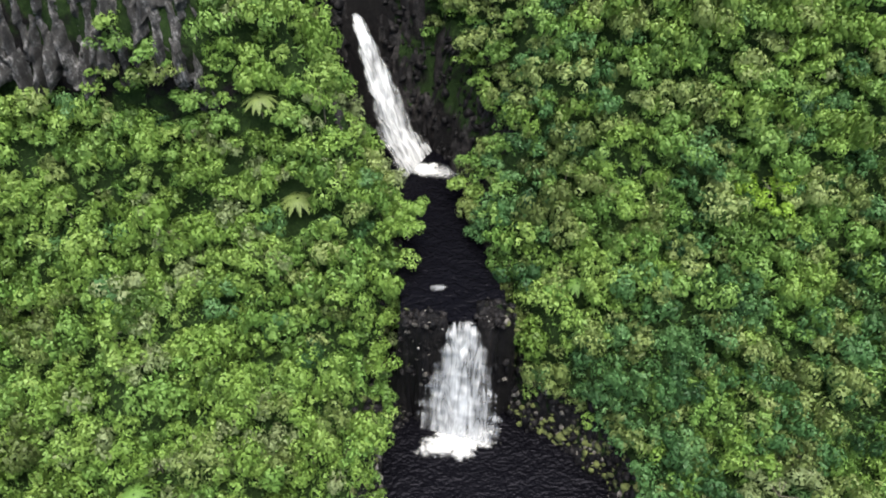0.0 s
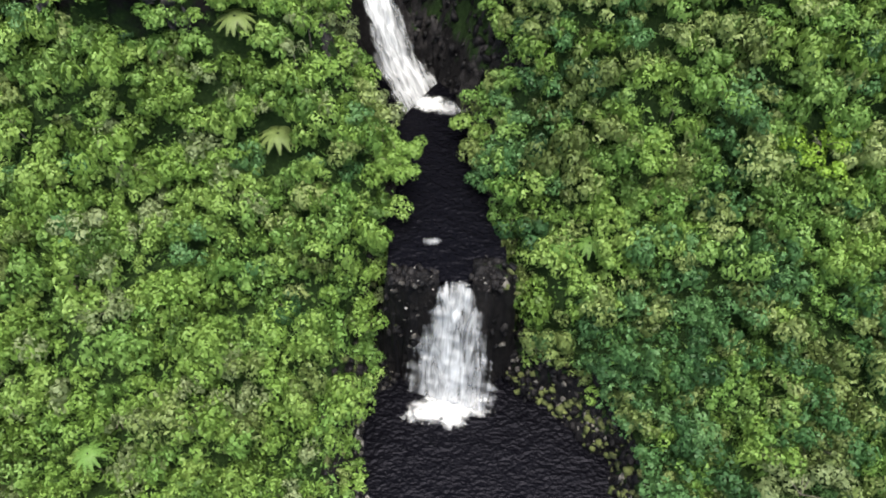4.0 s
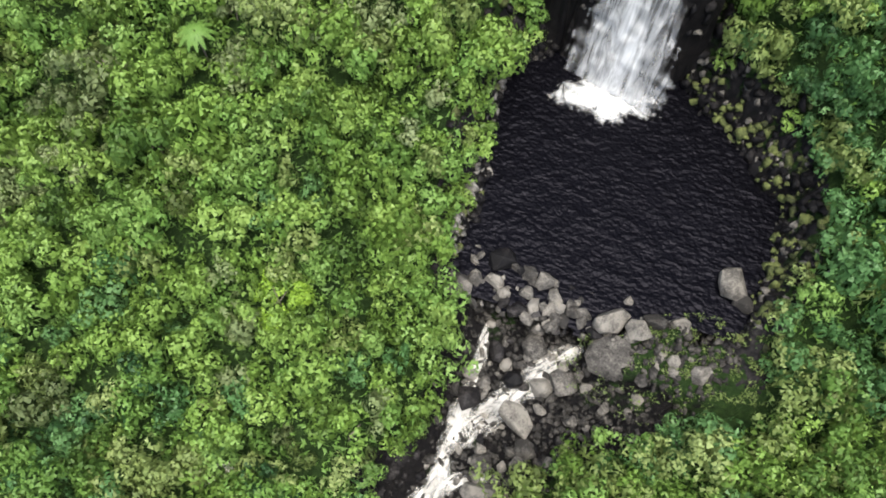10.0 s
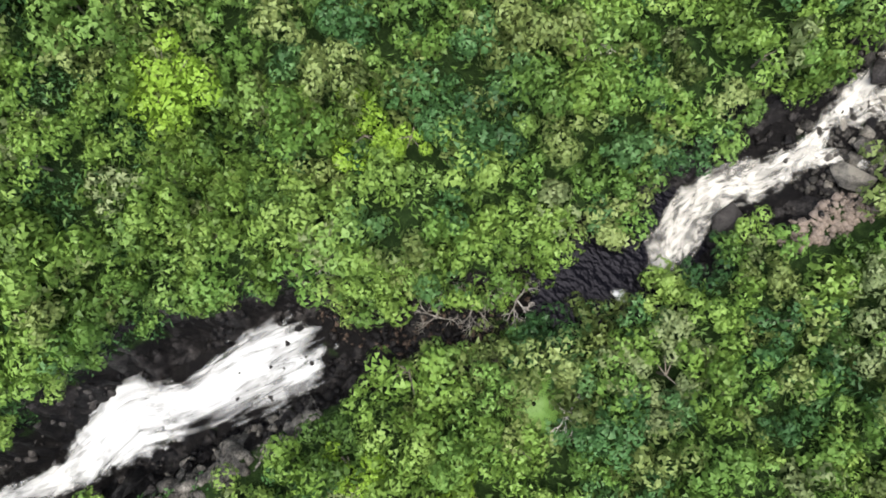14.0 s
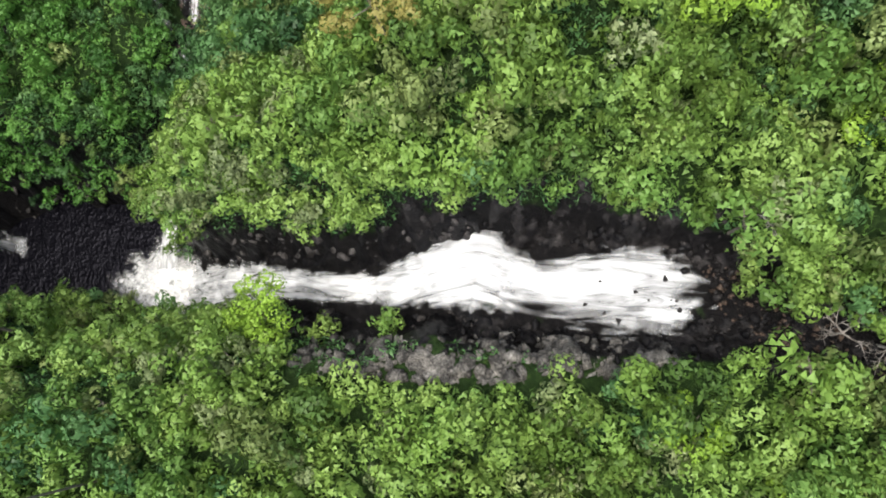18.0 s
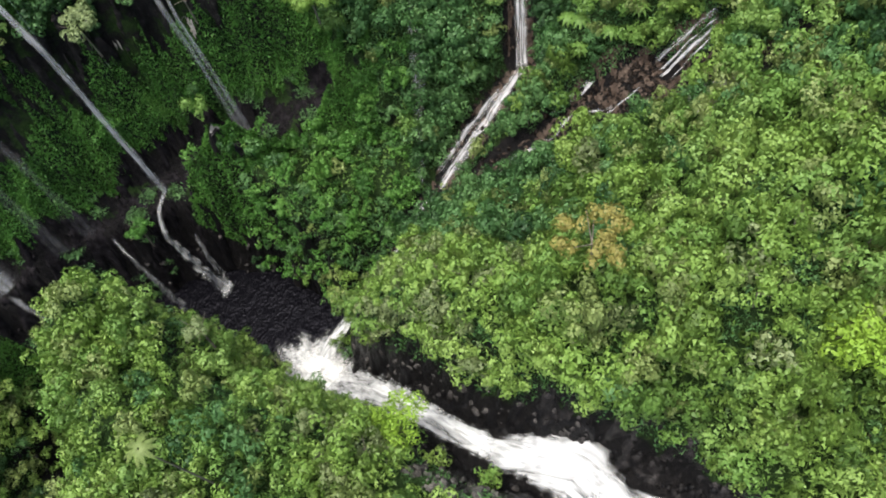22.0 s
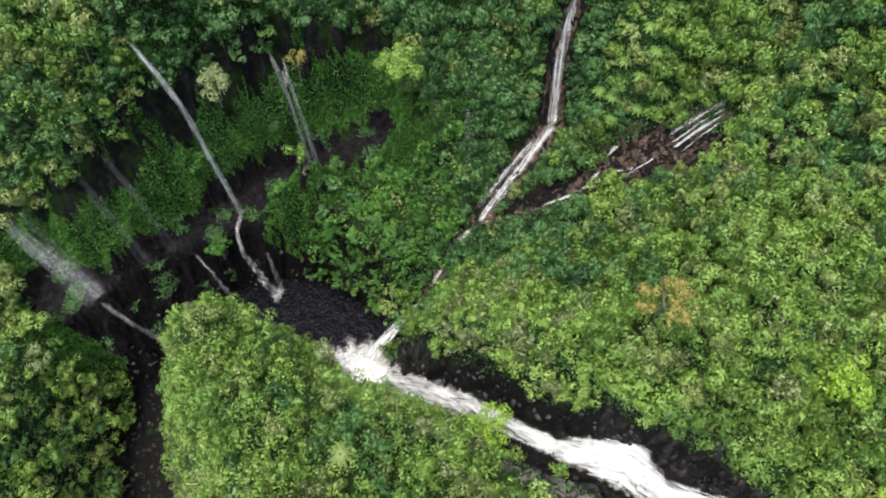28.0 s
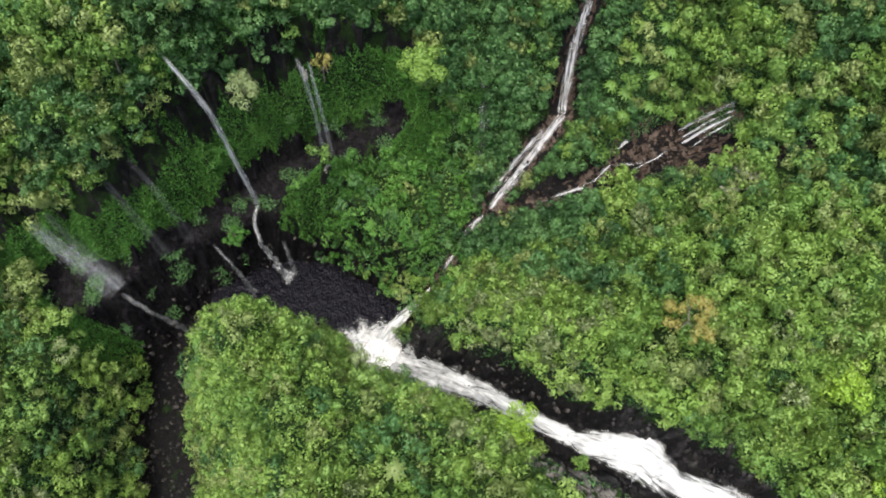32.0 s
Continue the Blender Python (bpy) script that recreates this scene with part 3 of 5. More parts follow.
draped("chute", [(1.4, -61.2, 1.2), (-1.2, -62.2, 1.9), (-2.6, -63.6, 2.0)], RAPID, fall, 37, 0.34, braid=0.14)
draped("tail_fall", [(-2.8, -62.0, 1.9), (-4.3, -66.4, 3.6), (-6.6, -69.6, 4.2), (-7.4, -73, 4.6), (-6.9, -76.5, 4.0), (-6.4, -79, 2.4)], RAPID, fall, 38, 0.4, 0.45, level=-29.1, braid=0.14)
foam_patch("foam", -7.6, -82.6, -29.2, 1.0, 0.7, fall, 39)
fall = thing("waterfall", "thin tall waterfall plunging free to a rock ledge", "waterfall")
sheet("falling_water", [(-85.4, -198.2, -12, 0.7), (-84.0, -195.4, -18, 0.9), (-82.9, -193.5, -23.6, 1.0), (-81.8, -192.1, -42, 1.1), (-80.8, -190.8, -58.6, 1.4)], STRAND, fall, 29, 0.06, across=(0.51, -0.86))
sheet("inner_strand", [(-84.6, -193.6, -14, 0.7), (-83.0, -193.0, -23, 1.0), (-81.8, -192.0, -42, 1.0), (-80.9, -190.7, -58.4, 1.3)], VEIL, fall, 57, 0.06, across=(0.86, 0.51))
sheet("lower_stream", [(-80.7, -190.6, -58.2, 1.1), (-76.6, -190.9, -58.6, 0.8), (-73.2, -189.4, -59.6, 0.9), (-72.3, -187.8, -68, 1.7), (-72.0, -186.4, -79.6, 2.8)], STRAND, fall, 30, 0.06, lift=0.6, thin_edge=0.5, meander=0.11)
sheet("side_strand", [(-74.6, -185.2, -62, 0.9), (-72.6, -184.4, -68, 1.2), (-72.2, -184, -79.6, 1.9)], VEIL, fall, 40, 0.1, lift=0.6, thin_edge=0.5, meander=0.11)
foam_patch("foam", -72.0, -186.0, -80.0, 2.2, 1.5, fall, 55, film=VEIL)
fall = thing("waterfall", "thin veil waterfall misting onto the ledge", "waterfall")
sheet("falling_water", [(-94.2, -181.2, -24, 0.7), (-93.2, -180.3, -28, 0.9), (-92.8, -179.4, -42, 1.1), (-92.3, -178.6, -57.4, 1.4)], VEIL, fall, 31, 0.06, across=(0.33, -0.94))
sheet("side_strand", [(-94.0, -179.2, -24.5, 0.5), (-92.9, -178.7, -28.5, 0.7), (-92.5, -177.9, -42, 0.9), (-92.0, -177.1, -57.4, 1.2)], VEIL, fall, 61, 0.06, across=(0.33, -0.94))
fall = thing("waterfall", "wide misty waterfall fanning onto black rock", "waterfall")
sheet("falling_water", [(-66.4, -223.6, -38, 2.0), (-64.6, -221.5, -45, 3.0), (-62.4, -217.8, -53, 4.2), (-60.8, -215, -60, 5.4)], VEIL, fall, 42, 0.15, across=(0.84, -0.54))
sheet("side_strand", [(-68.2, -221.6, -38, 1.4), (-66.2, -219.6, -46, 2.0), (-64.4, -216.4, -54, 2.6), (-63, -214.4, -60, 3.2)], MIST, fall, 58, 0.15, across=(0.84, -0.54))
sheet("lower_stream", [(-60.4, -214, -60, 1.2), (-58.4, -209.6, -66, 1.0), (-58, -206.4, -74, 1.5), (-58, -204.6, -83, 2.0)], VEIL, fall, 43, 0.06, lift=0.6, thin_edge=0.5, meander=0.11)
fall = thing("waterfall", "faint misty strands drifting down the shaded wall", "waterfall")
sheet("falling_water", [(-77.4, -208, -32, 1.0), (-74.6, -204.6, -42, 1.6), (-72.6, -202.6, -59.6, 2.4)], MIST, fall, 59, 0.12, across=(0.6, -0.8))
sheet("side_strand", [(-74.6, -212.4, -34, 1.0), (-71.4, -209.4, -44, 1.6), (-69, -206.8, -60, 2.6)], MIST, fall, 60, 0.12, across=(0.6, -0.8))
fall = thing("waterfall", "small twin strands dropping from the ledge into the pool", "waterfall")
sheet("falling_water", [(-71.5, -198.2, -59.2, 0.6), (-69, -195, -61.4, 0.7), (-67.6, -193.2, -70, 1.2), (-67, -192.2, -79.6, 1.9)], VEIL, fall, 44, 0.05, lift=0.6, thin_edge=0.5, meander=0.11)
fall = thing("waterfall", "narrow side waterfall curving from a notch into the pool", "waterfall")
sheet("falling_water", [(-69.6, -154.6, -70.2, 0.8), (-67.6, -156.6, -71.2, 1.4), (-64.6, -159.6, -74.6, 1.9), (-61.8, -162.4, -77.4, 3.0), (-59, -164.4, -79.6, 4.6)], WHITE, fall, 32, 0.2, lift=0.7)
fall = thing("stream", "stepped stream falling over brown rock", "stream")
for k, (x0, y0, x1, y1, w) in enumerate(((-100.4, -102.4, -98.8, -110.0, 0.9), (-99.2, -102.6, -97.4, -109.6, 0.6), (-98.3, -103.0, -96.2, -109.2, 1.0), (-97.2, -103.4, -95.0, -107.8, 0.6))):
    draped("fan_strand", [(x0, y0, w), ((x0 + x1) / 2 - 0.3, (y0 + y1) / 2, w * 1.25), (x1, y1, w)], STREAM, fall, 33 + 100 * k, 0.4, braid=0.3)
for k, (x0, y0, x1, y1, w) in enumerate(((-97.0, -119.2, -93.0, -124.8, 1.0), (-93.0, -116.4, -92.2, -121.8, 0.7))):
    draped("step_strand", [(x0, y0, w), (x1, y1, w * 1.1)], STREAM, fall, 71 + 100 * k, 0.36, braid=0.4)
draped("side_run", [(-94.6, -112.0, 0.6), (-93.0, -114.0, 0.7), (-91.4, -118.4, 0.8)], STREAM, fall, 69, 0.38, braid=0.3, gaps=0.25)
draped("lower_run", [(-92.2, -122.4, 1.0), (-89.8, -124.6, 1.1), (-88, -127.4, 1.0), (-86.6, -134, 1.1)], STREAM, fall, 45, 0.38, braid=0.26, gaps=0.3)
fall = thing("stream", "long thin stream sliding down a wet cleft", "stream")
draped("upper_fall", [(-119, -130.4, 1.6), (-113, -131.4, 2.2), (-104.6, -131, 2.0)], STREAM, fall, 34, 0.38, braid=0.26)
draped("lower_strand", [(-101.6, -134.6, 1.2), (-95.4, -139.6, 1.5), (-89, -144.2, 1.4)], STREAM, fall, 146, 0.38, braid=0.2)
draped("lower_fall", [(-104.8, -130.8, 2.2), (-99, -134.6, 2.2), (-92, -139.8, 2.4), (-86.6, -143.6, 2.2)], STREAM, fall, 46, 0.38, braid=0.26)
draped("outlet", [(-84.4, -145.4, 2.0), (-81, -148.4, 1.8), (-78.6, -149.6, 1.4)], STREAM, fall, 47, 0.38, braid=0.2)
draped("outlet", [(-76.6, -150.6, 1.3), (-73.6, -152.4, 1.4)], STREAM, fall, 67, 0.38, braid=0.2)
fall = thing("waterfall", "faint thread of water down a ferny wall", "waterfall")
draped("falling_water", [(-108, -148.4, 1.8), (-104, -148, 2.2), (-100, -147.6, 2.0), (-93, -147.4, 1.4), (-86.4, -147.2, 1.2)], VEIL, fall, 48, 0.42)
swirl = thing("foam_swirl", "small white foam swirl on the upper pool", "foam")
foam_patch("foam", -1.0, -8.7, 0.0, 1.1, 0.9, swirl, 49, heap=0.05, film=VEIL)


# ---- forest ----
def crown(rng, radius, tall, leaves, leaf):
    """Leaf sprays on a lumpy dome of smaller clumps: points and faces of folded diamonds."""
    k = rng.integers(7, 12)
    ca = rng.uniform(0, 2 * np.pi, k)
    cr = radius * np.sqrt(rng.uniform(0.02, 0.75, k))
    cz = tall * (0.55 + 0.35 * rng.random(k)) * (1 - 0.45 * (cr / radius) ** 2)
    centre = np.stack([cr * np.cos(ca), cr * np.sin(ca), cz], 1)
    size = radius * rng.uniform(0.3, 0.48, k)
    which = rng.choice(k, leaves, p=size**2 / (size**2).sum())
    v = rng.normal(size=(leaves, 3))
    v[:, 2] = np.abs(v[:, 2]) * 1.1 - 0.35
    v /= np.linalg.norm(v, axis=1)[:, None]
    at = centre[which] + v * size[which, None] * rng.uniform(0.75, 1.08, (leaves, 1)) * [1, 1, 0.8]
    normal = v + rng.normal(size=(leaves, 3)) * 0.17
    normal /= np.linalg.norm(normal, axis=1)[:, None]
    ref = rng.normal(size=(leaves, 3))
    a = np.cross(normal, ref)
    a /= np.linalg.norm(a, axis=1)[:, None]
    b = np.cross(normal, a)
    s = leaf * rng.uniform(0.6, 1.35, (leaves, 1))
    co = np.stack([at - a * s + b * s * 0.75, at - a * s * 0.8 - b * s * 0.75, at + a * s * 1.15 - normal * s * 0.2], 1).reshape(-1, 3)
    faces = np.arange(leaves * 3).reshape(-1, 3)
    return co, faces


def trunk(rng, tall, radius, limbs):
    """A tapered trunk with a few limbs, six-sided."""
    co, faces = [], []

    def limb(a, b, ra, rb):
        a, b = np.array(a, float), np.array(b, float)
        d = (b - a) / np.linalg.norm(b - a)
        p = np.cross(d, [0.3, 0.9, 0.2])
        p /= np.linalg.norm(p)
        q = np.cross(d, p)
        n = sum(len(c) for c in co)
        ang = np.arange(6) * np.pi / 3
        ringv = np.cos(ang)[:, None] * p + np.sin(ang)[:, None] * q
        co.append(np.concatenate([a + ringv * ra, b + ringv * rb]))
        faces.extend([n + i, n + (i + 1) % 6, n + 6 + (i + 1) % 6, n + 6 + i] for i in range(6))

    top = (rng.normal() * 0.2, rng.normal() * 0.2, tall * 0.6)
    limb((0, 0, -1.2), top, radius, radius * 0.55)
    for _ in range(limbs):
        a = rng.uniform(0, 2 * np.pi)
        limb(top, (np.cos(a) * tall * 0.35, np.sin(a) * tall * 0.35, tall * rng.uniform(0.75, 0.95)), radius * 0.5, radius * 0.15)
    return np.concatenate(co), np.array(faces)


# Trees that stand out of the wood: foliage, x, y, top, radius, label, seed, lobes and their spread.
STANDOUT = [
    ("lime", -48.2, -93.4, -20.5, 3.0, "vivid lime green tree with a rounded crown", 71, 3, 1.9),
    ("lime", 43.8, 0.6, 4.5, 2.6, "fresh lime green tree on the slope", 72, 3, 2.4),
    ("lime", -16.8, -109, -26.0, 2.0, "fresh lime green bush above the cascade", 73, 2, 1.4),
    ("lime", -8.0, -104.6, -27.0, 2.0, "yellow green bush above the gully", 74, 3, 1.7),
    ("lime", -33.6, -86.1, -23.4, 2.0, "yellow green tree in the canopy", 75, 3, 2.0),
    ("lime", -22.5, -52.5, -18.0, 1.8, "yellow green tree above the pool", 76, 3, 1.8),
    ("lime", -30.0, -84.0, -22.6, 1.6, "yellow green tree in the canopy", 77, 2, 1.5),
    ("pale", -38.8, -16.7, -4.0, 2.4, "pale green tree with a tall crown", 78, 2, 1.6),
    ("pale", 40.6, -33.2, -11.5, 3.2, "large pale grey green spreading tree", 79, 4, 3.4),
    ("pale", 9.0, -71.5, -25.0, 2.6, "pale grey leaved tree above the gully", 80, 3, 2.4),
    ("pale", -1.6, -86.1, -23.5, 2.5, "large pale grey tree above the gully", 88, 4, 2.8),
    ("pale", -24.4, -139.6, -29.2, 1.7, "silvery grey bush among green shrubs", 81),
    ("lime", -39.8, -140.6, -34.0, 2.3, "bright lime green bush hanging over the cascade", 89, 3, 1.7),
    ("pale", -48.0, -166.4, -32.0, 1.7, "silvery grey bush at the edge of the spur", 82),
    ("pale", -86.6, -188.8, -20.6, 2.6, "pale feathery tree beside the thin fall", 83, 2, 1.2),
    ("bright", -98.7, -160.4, -27.4, 3.2, "light yellow green tree on the rim", 84, 3, 1.8),
    ("orange", -54.0, -119.5, -13.5, 2.2, "russet leaved tree on the spur", 85, 3, 2.2),
    ("orange", -94.4, -177.1, -23.6, 1.5, "small russet shrub on the rim", 86),
    ("fern", -73.6, -194.2, -57.4, 1.5, "low green ferny bush on the black ledge", 90, 4, 1.3),
    ("bright", -5.0, 0.2, 6.4, 2.2, "olive tree leaning over the upper pool", 87, 3, 1.8),
]
PALMS = [(-23.9, 8.1), (-19.7, 1.2), (-30.2, -159.3), (17.7, -7.9), (-38.1, -32.4), (-8.4, -94.8)]
FERNS = [(-106.5, -123.5), (-103.5, -121.5), (-109.0, -120.0), (-105.0, -117.5), (-101.0, -117.0), (-108.0, -115.5), (-103.0, -113.0), (-99.5, -121.5), (-111.5, -117.0), (-106.0, -110.5)]
rng = np.random.default_rng(5)
KINDS = ["green", "olive", "bright", "deep", "pale", "fern"]
SHAPES = [crown(rng, 1.0, 1.0, 225, 0.118) for _ in range(12)] + [crown(rng, 1.0, 1.0, 390, 0.092) for _ in range(12)] + [crown(rng, 1.0, 1.0, 620, 0.072) for _ in range(12)]

# Places over the whole surface, one to a box of the wood; rock walls by the water and the beds stay bare.
cells = rng.permutation(gx.size)
vx, vy, vz = gx.ravel()[cells] + rng.uniform(-0.4, 0.4, gx.size), gy.ravel()[cells] + rng.uniform(-0.4, 0.4, gx.size), gz.ravel()[cells]
gnx, gny = slope_y.ravel()[cells], slope_x.ravel()[cells]
seen = (vx > np.interp(vy, [-240, -210, -180, -150, -112, -98, -84, -74, -64, 12, 18, 26, 36], [-102, -118, -128, -134, -134, -132, -124, -104, -68, -64, -58, -30, -22]))
seen &= vx < np.interp(vy, [-235, -168, -150, -128, -110, -90, -66, -50, -22, 16, 24, 36], [-12, -14, -18, -11, 1, 22, 25, 42, 64, 66, 16, 4])
seen &= (vy < 38) & (vy > -240)
bare_by = channel_distance(vx, vy, (RIVER,)) + 0.5 * wobble(vx, vy, 6, 51)
gap = np.interp(vy, [-104, -97, -84, -75, -48, -40, -24, -14, -6, 5, 30], [0.9, -0.1, -0.2, 0.6, 0.9, 1.6, 2.6, 2.4, 0.5, 0.4, 3.5])
east = vx > np.interp(vy, [-45, -12, 20], [7, 2, -3])
gap = gap + np.where(east & (vy > -40) & (vy < -12), 1.3, 0) + np.where((vy > 11) & (vy < 32) & (vx > -12 + (22 - vy) * 0.8), 3.6, 0)
west_bank = vx < np.interp(vy, [-156, -145, -137, -130, -123, -112, -100], [-53, -46, -41.5, -38.4, -36.3, -31, -24.5])
gap = gap + np.where(west_bank & (vy < -99) & (vy > -126), 2.4, 0)
by_gorge = channel_distance(vx, vy, (GORGE,)) + 0.6 * wobble(vx, vy, 5, 52)
in_belt = (channel_distance(vx, vy, (BELT,)) + 0.4 * wobble(vx, vy, 3, 58) < 1.2)
by_side = channel_distance(vx, vy, (SIDE, SIDE_C)) + np.where((vx > -80) & (vy < -138) & (vy > -156), 1.3, 0) + np.where((vx > -93) & (vy > -122), 1.8, 0) + 0.5 * wobble(vx, vy, 5, 53)
rock_wall = (vx < -26) & (vx > -60) & (vy > 9.5) & (vy < 21) & (wobble(vx, vy, 7, 54) > np.where(vx < -31, -0.9, -0.35))
steep = np.hypot(gnx, gny)
bald = (steep > 2.6) & (wobble(vx, vy, 7, 55) > 0.5) & (vy < -140)
ok = seen & (bare_by > gap) & (by_gorge > np.where(west_bank & (vy > -158), 3.6, 1.3)) & (by_side > np.where((vx < -88) & (vy < -126) & (vy > -142), 1.5, 0.4)) & (channel_distance(vx, vy, (LEDGE,)) + 0.8 * wobble(vx, vy, 5, 60) > np.where(steep > 1.5, 6.6, 1.2)) & ~rock_wall & ~bald & ~in_belt
for row in STANDOUT:
    ok &= np.hypot(vx - row[1], vy - row[2]) > 0.5 * row[4] + (0.6 * row[8] if len(row) > 8 else 0)
for cx, cy in PALMS + FERNS:
    ok &= np.hypot(vx - cx, vy - cy) > 2.3
for cx, cy, rx, ry in CLEAR:
    ok &= np.hypot((vx - cx) / rx, (vy - cy) / ry) > 1 + 0.25 * wobble(vx, vy, 4, 59)
ok &= ~((np.hypot((vx - 15) / 9, (vy + 46.5) / 5.5) < 1) & (vy > -52))
vx, vy, vz, gnx, gny, steep = (v[ok] for v in (vx, vy, vz, gnx, gny, steep))
box = np.floor(np.stack([vx, vy, vz * 0.85], 1) / 2.65).astype(int)
_, first = np.unique(box, axis=0, return_index=True)
px_, py_, pz, gnx, gny, steep = (v[first] for v in (vx, vy, vz, gnx, gny, steep))
count = len(px_)
emergent = rng.random(count) < 0.2
rad = rng.uniform(1.3, 2.5, count) * np.where(emergent, 1.4, 1.0) * np.where(steep > 1.6, 0.8, 1.0)
lean = np.minimum(steep, 2.5) / np.maximum(steep, 1e-6) * 0.35 * rad
px_, py_ = px_ - gnx * lean * 0.6, py_ - gny * lean * 0.6
tall = rad * rng.uniform(1.1, 1.8, count) * np.where(steep > 1.6, 0.7, 1.0)
pz = pz + np.where(steep < 1.4, rng.uniform(-0.7, 2.1, count), -0.2) + np.where(emergent, 0.7, 0)
# Random drift of kinds; regional shifts paint sunlit slopes and the shaded amphitheatre.
patch_and_light = wobble(px_, py_, 34, 41) + 0.85 * rng.normal(size=count) + np.where((px_ > 4) & (py_ > -40), np.where(py_ > 2, 0.1, -0.4), 0) + np.where((px_ < -4) & (py_ > -62), 1.05, 0) - np.where((px_ < -74) & (py_ < -124), np.where(py_ > -200, 1.8, 0.9), 0) + np.where((px_ > -28) & (py_ < -94), 0.95, 0) + np.where((px_ > -62) & (px_ < -30) & (py_ < -85) & (py_ > -150), 1.0, 0) + np.where((px_ > -56) & (py_ < -130) & (py_ > -196), 0.75, 0)
kind = np.array([3, 1, 0, 2, 4])[np.digitize(patch_and_light, [-0.8, -0.15, 0.65, 2.5])]
low = (px_ < -70) & (py_ < -148) & (pz < -44)
kind = np.where(low & (rng.random(count) < 0.72), 5, kind)
rad, tall = np.where(low, rad * 0.72, rad), np.where(low, tall * 0.6, tall)
turn = rng.uniform(0, 2 * np.pi, count)
single = np.zeros(count, bool)
single[rng.permutation(count)[:280]] = True
for kk, kname in enumerate(KINDS):
    chosen = np.where((kind == kk) & ~single)[0]
    co_all, f_all, tone_all, n0 = [], [], [], 0
    tones = np.clip(0.5 + 0.36 * rng.normal(size=count), 0, 1)
    for j in chosen:
        co, faces = SHAPES[j % 12 + (24 if rad[j] > 2.7 else 12 if rad[j] > 1.85 else 0)]
        c, s = np.cos(turn[j]), np.sin(turn[j])
        q = np.empty_like(co)
        q[:, 0] = px_[j] + rad[j] * (co[:, 0] * c - co[:, 1] * s)
        q[:, 1] = py_[j] + rad[j] * (co[:, 0] * s + co[:, 1] * c)
        q[:, 2] = pz[j] + tall[j] * co[:, 2]
        co_all.append(q)
        f_all.append(faces + n0)
        n0 += len(co)
        tone_all.append(np.full(len(co), tones[j]))
    if chosen.size:
        tagged(new("forest_" + kname, mesh_from("forest_" + kname, np.concatenate(co_all), np.concatenate(f_all), FOLIAGE[kname], tone=np.concatenate(tone_all))),
               "dense " + kname + " montane rainforest canopy on the slopes", "forest", kind="stuff")
# Low leaves that hide the soil between the crowns.
pick = rng.choice(len(vx), 130000)
base = np.stack([vx[pick], vy[pick], vz[pick] + rng.uniform(0.15, 0.9, 130000)], 1)
tip = rng.normal(size=(130000, 2, 3)) * [0.27, 0.27, 0.14]
leaf_co = np.stack([base, base + tip[:, 0], base + tip[:, 1]], 1).reshape(-1, 3)
tagged(new("undergrowth", mesh_from("undergrowth", leaf_co, np.arange(390000).reshape(-1, 3), FOLIAGE["green"], tone=0.35)), "low green undergrowth between the trees", "undergrowth", kind="stuff")
spot_a, spot_r = rng.uniform(0, 2 * np.pi, 9000), np.sqrt(rng.random(9000))
mx, my = 18.5 + 7.5 * spot_r * np.cos(spot_a), -44.5 + 4.0 * spot_r * np.sin(spot_a)
mx[::4], my[::4] = mx[::4] - 7, my[::4] - 4.5
clump = wobble(mx, my, 3.0, 57) > 0.05
base = np.stack([mx, my, np.maximum(surface(mx, my), -19.6) + rng.uniform(0.05, 0.45, 9000)], 1)[clump]
tip = rng.normal(size=(len(base), 2, 3)) * [0.11, 0.11, 0.08]
leaf_co = np.stack([base, base + tip[:, 0], base + tip[:, 1]], 1).reshape(-1, 3)
tagged(new("marsh_plants", mesh_from("marsh_plants", leaf_co, np.arange(len(leaf_co)).reshape(-1, 3), FOLIAGE["olive"], tone=0.2)), "low green plants beside the boulder dam", "plants", kind="stuff")
tilted = np.hypot(slope_x, slope_y)
near_edge = channel_distance(gx, gy, (LEDGE,))
wall_ok = (tilted > 1.0) & (gy < -96) & (gy > -240) & (gx > -130) & (gx < -18) & (channel_distance(gx, gy, (GORGE, RIVER)) > 2.4) & (channel_distance(gx, gy, (SIDE, SIDE_C)) > 0.4) & (near_edge > 0.9) & ~((near_edge > 4.6) & (near_edge < 7.4) & (gz > -47) & (wobble(gx, gy, 7, 64) > -0.55))
slope_ok = wall_ok & (near_edge < 9)
for name, where_ok, many, size, leafy, label in (("wall_ferns", wall_ok & ~slope_ok, 130000, 0.2, "deep", "green ferns and creepers covering the steep walls"), ("slope_ferns", slope_ok, 150000, 0.18, "fern", "fresh green ferns and moss below the cliff rim")):
    fern_pick = rng.choice(np.where(where_ok.ravel())[0], many)
    base = np.stack([gx.ravel()[fern_pick], gy.ravel()[fern_pick]], 1) + rng.uniform(-0.4, 0.4, (many, 2))
    tone = 0.5 + 0.3 * wobble(base[:, 0], base[:, 1], 6, 65)
    base = np.concatenate([base, (surface(base[:, 0], base[:, 1]) + rng.uniform(0.1, 0.9, many))[:, None]], 1)
    tip = rng.normal(size=(many, 2, 3)) * [size, size, 0.26]
    leaf_co = np.stack([base, base + tip[:, 0], base + tip[:, 1]], 1).reshape(-1, 3)
    tagged(new(name, mesh_from(name, leaf_co, np.arange(3 * many).reshape(-1, 3), FOLIAGE[leafy], tone=np.repeat(tone, 3))), label, "ferns", kind="stuff")
ledge_pick = rng.choice(np.where((channel_distance(gx, gy, (LEDGE,)).ravel() < 1.5) & (wobble(gx, gy, 6, 56).ravel() > 0.7))[0], 14000)
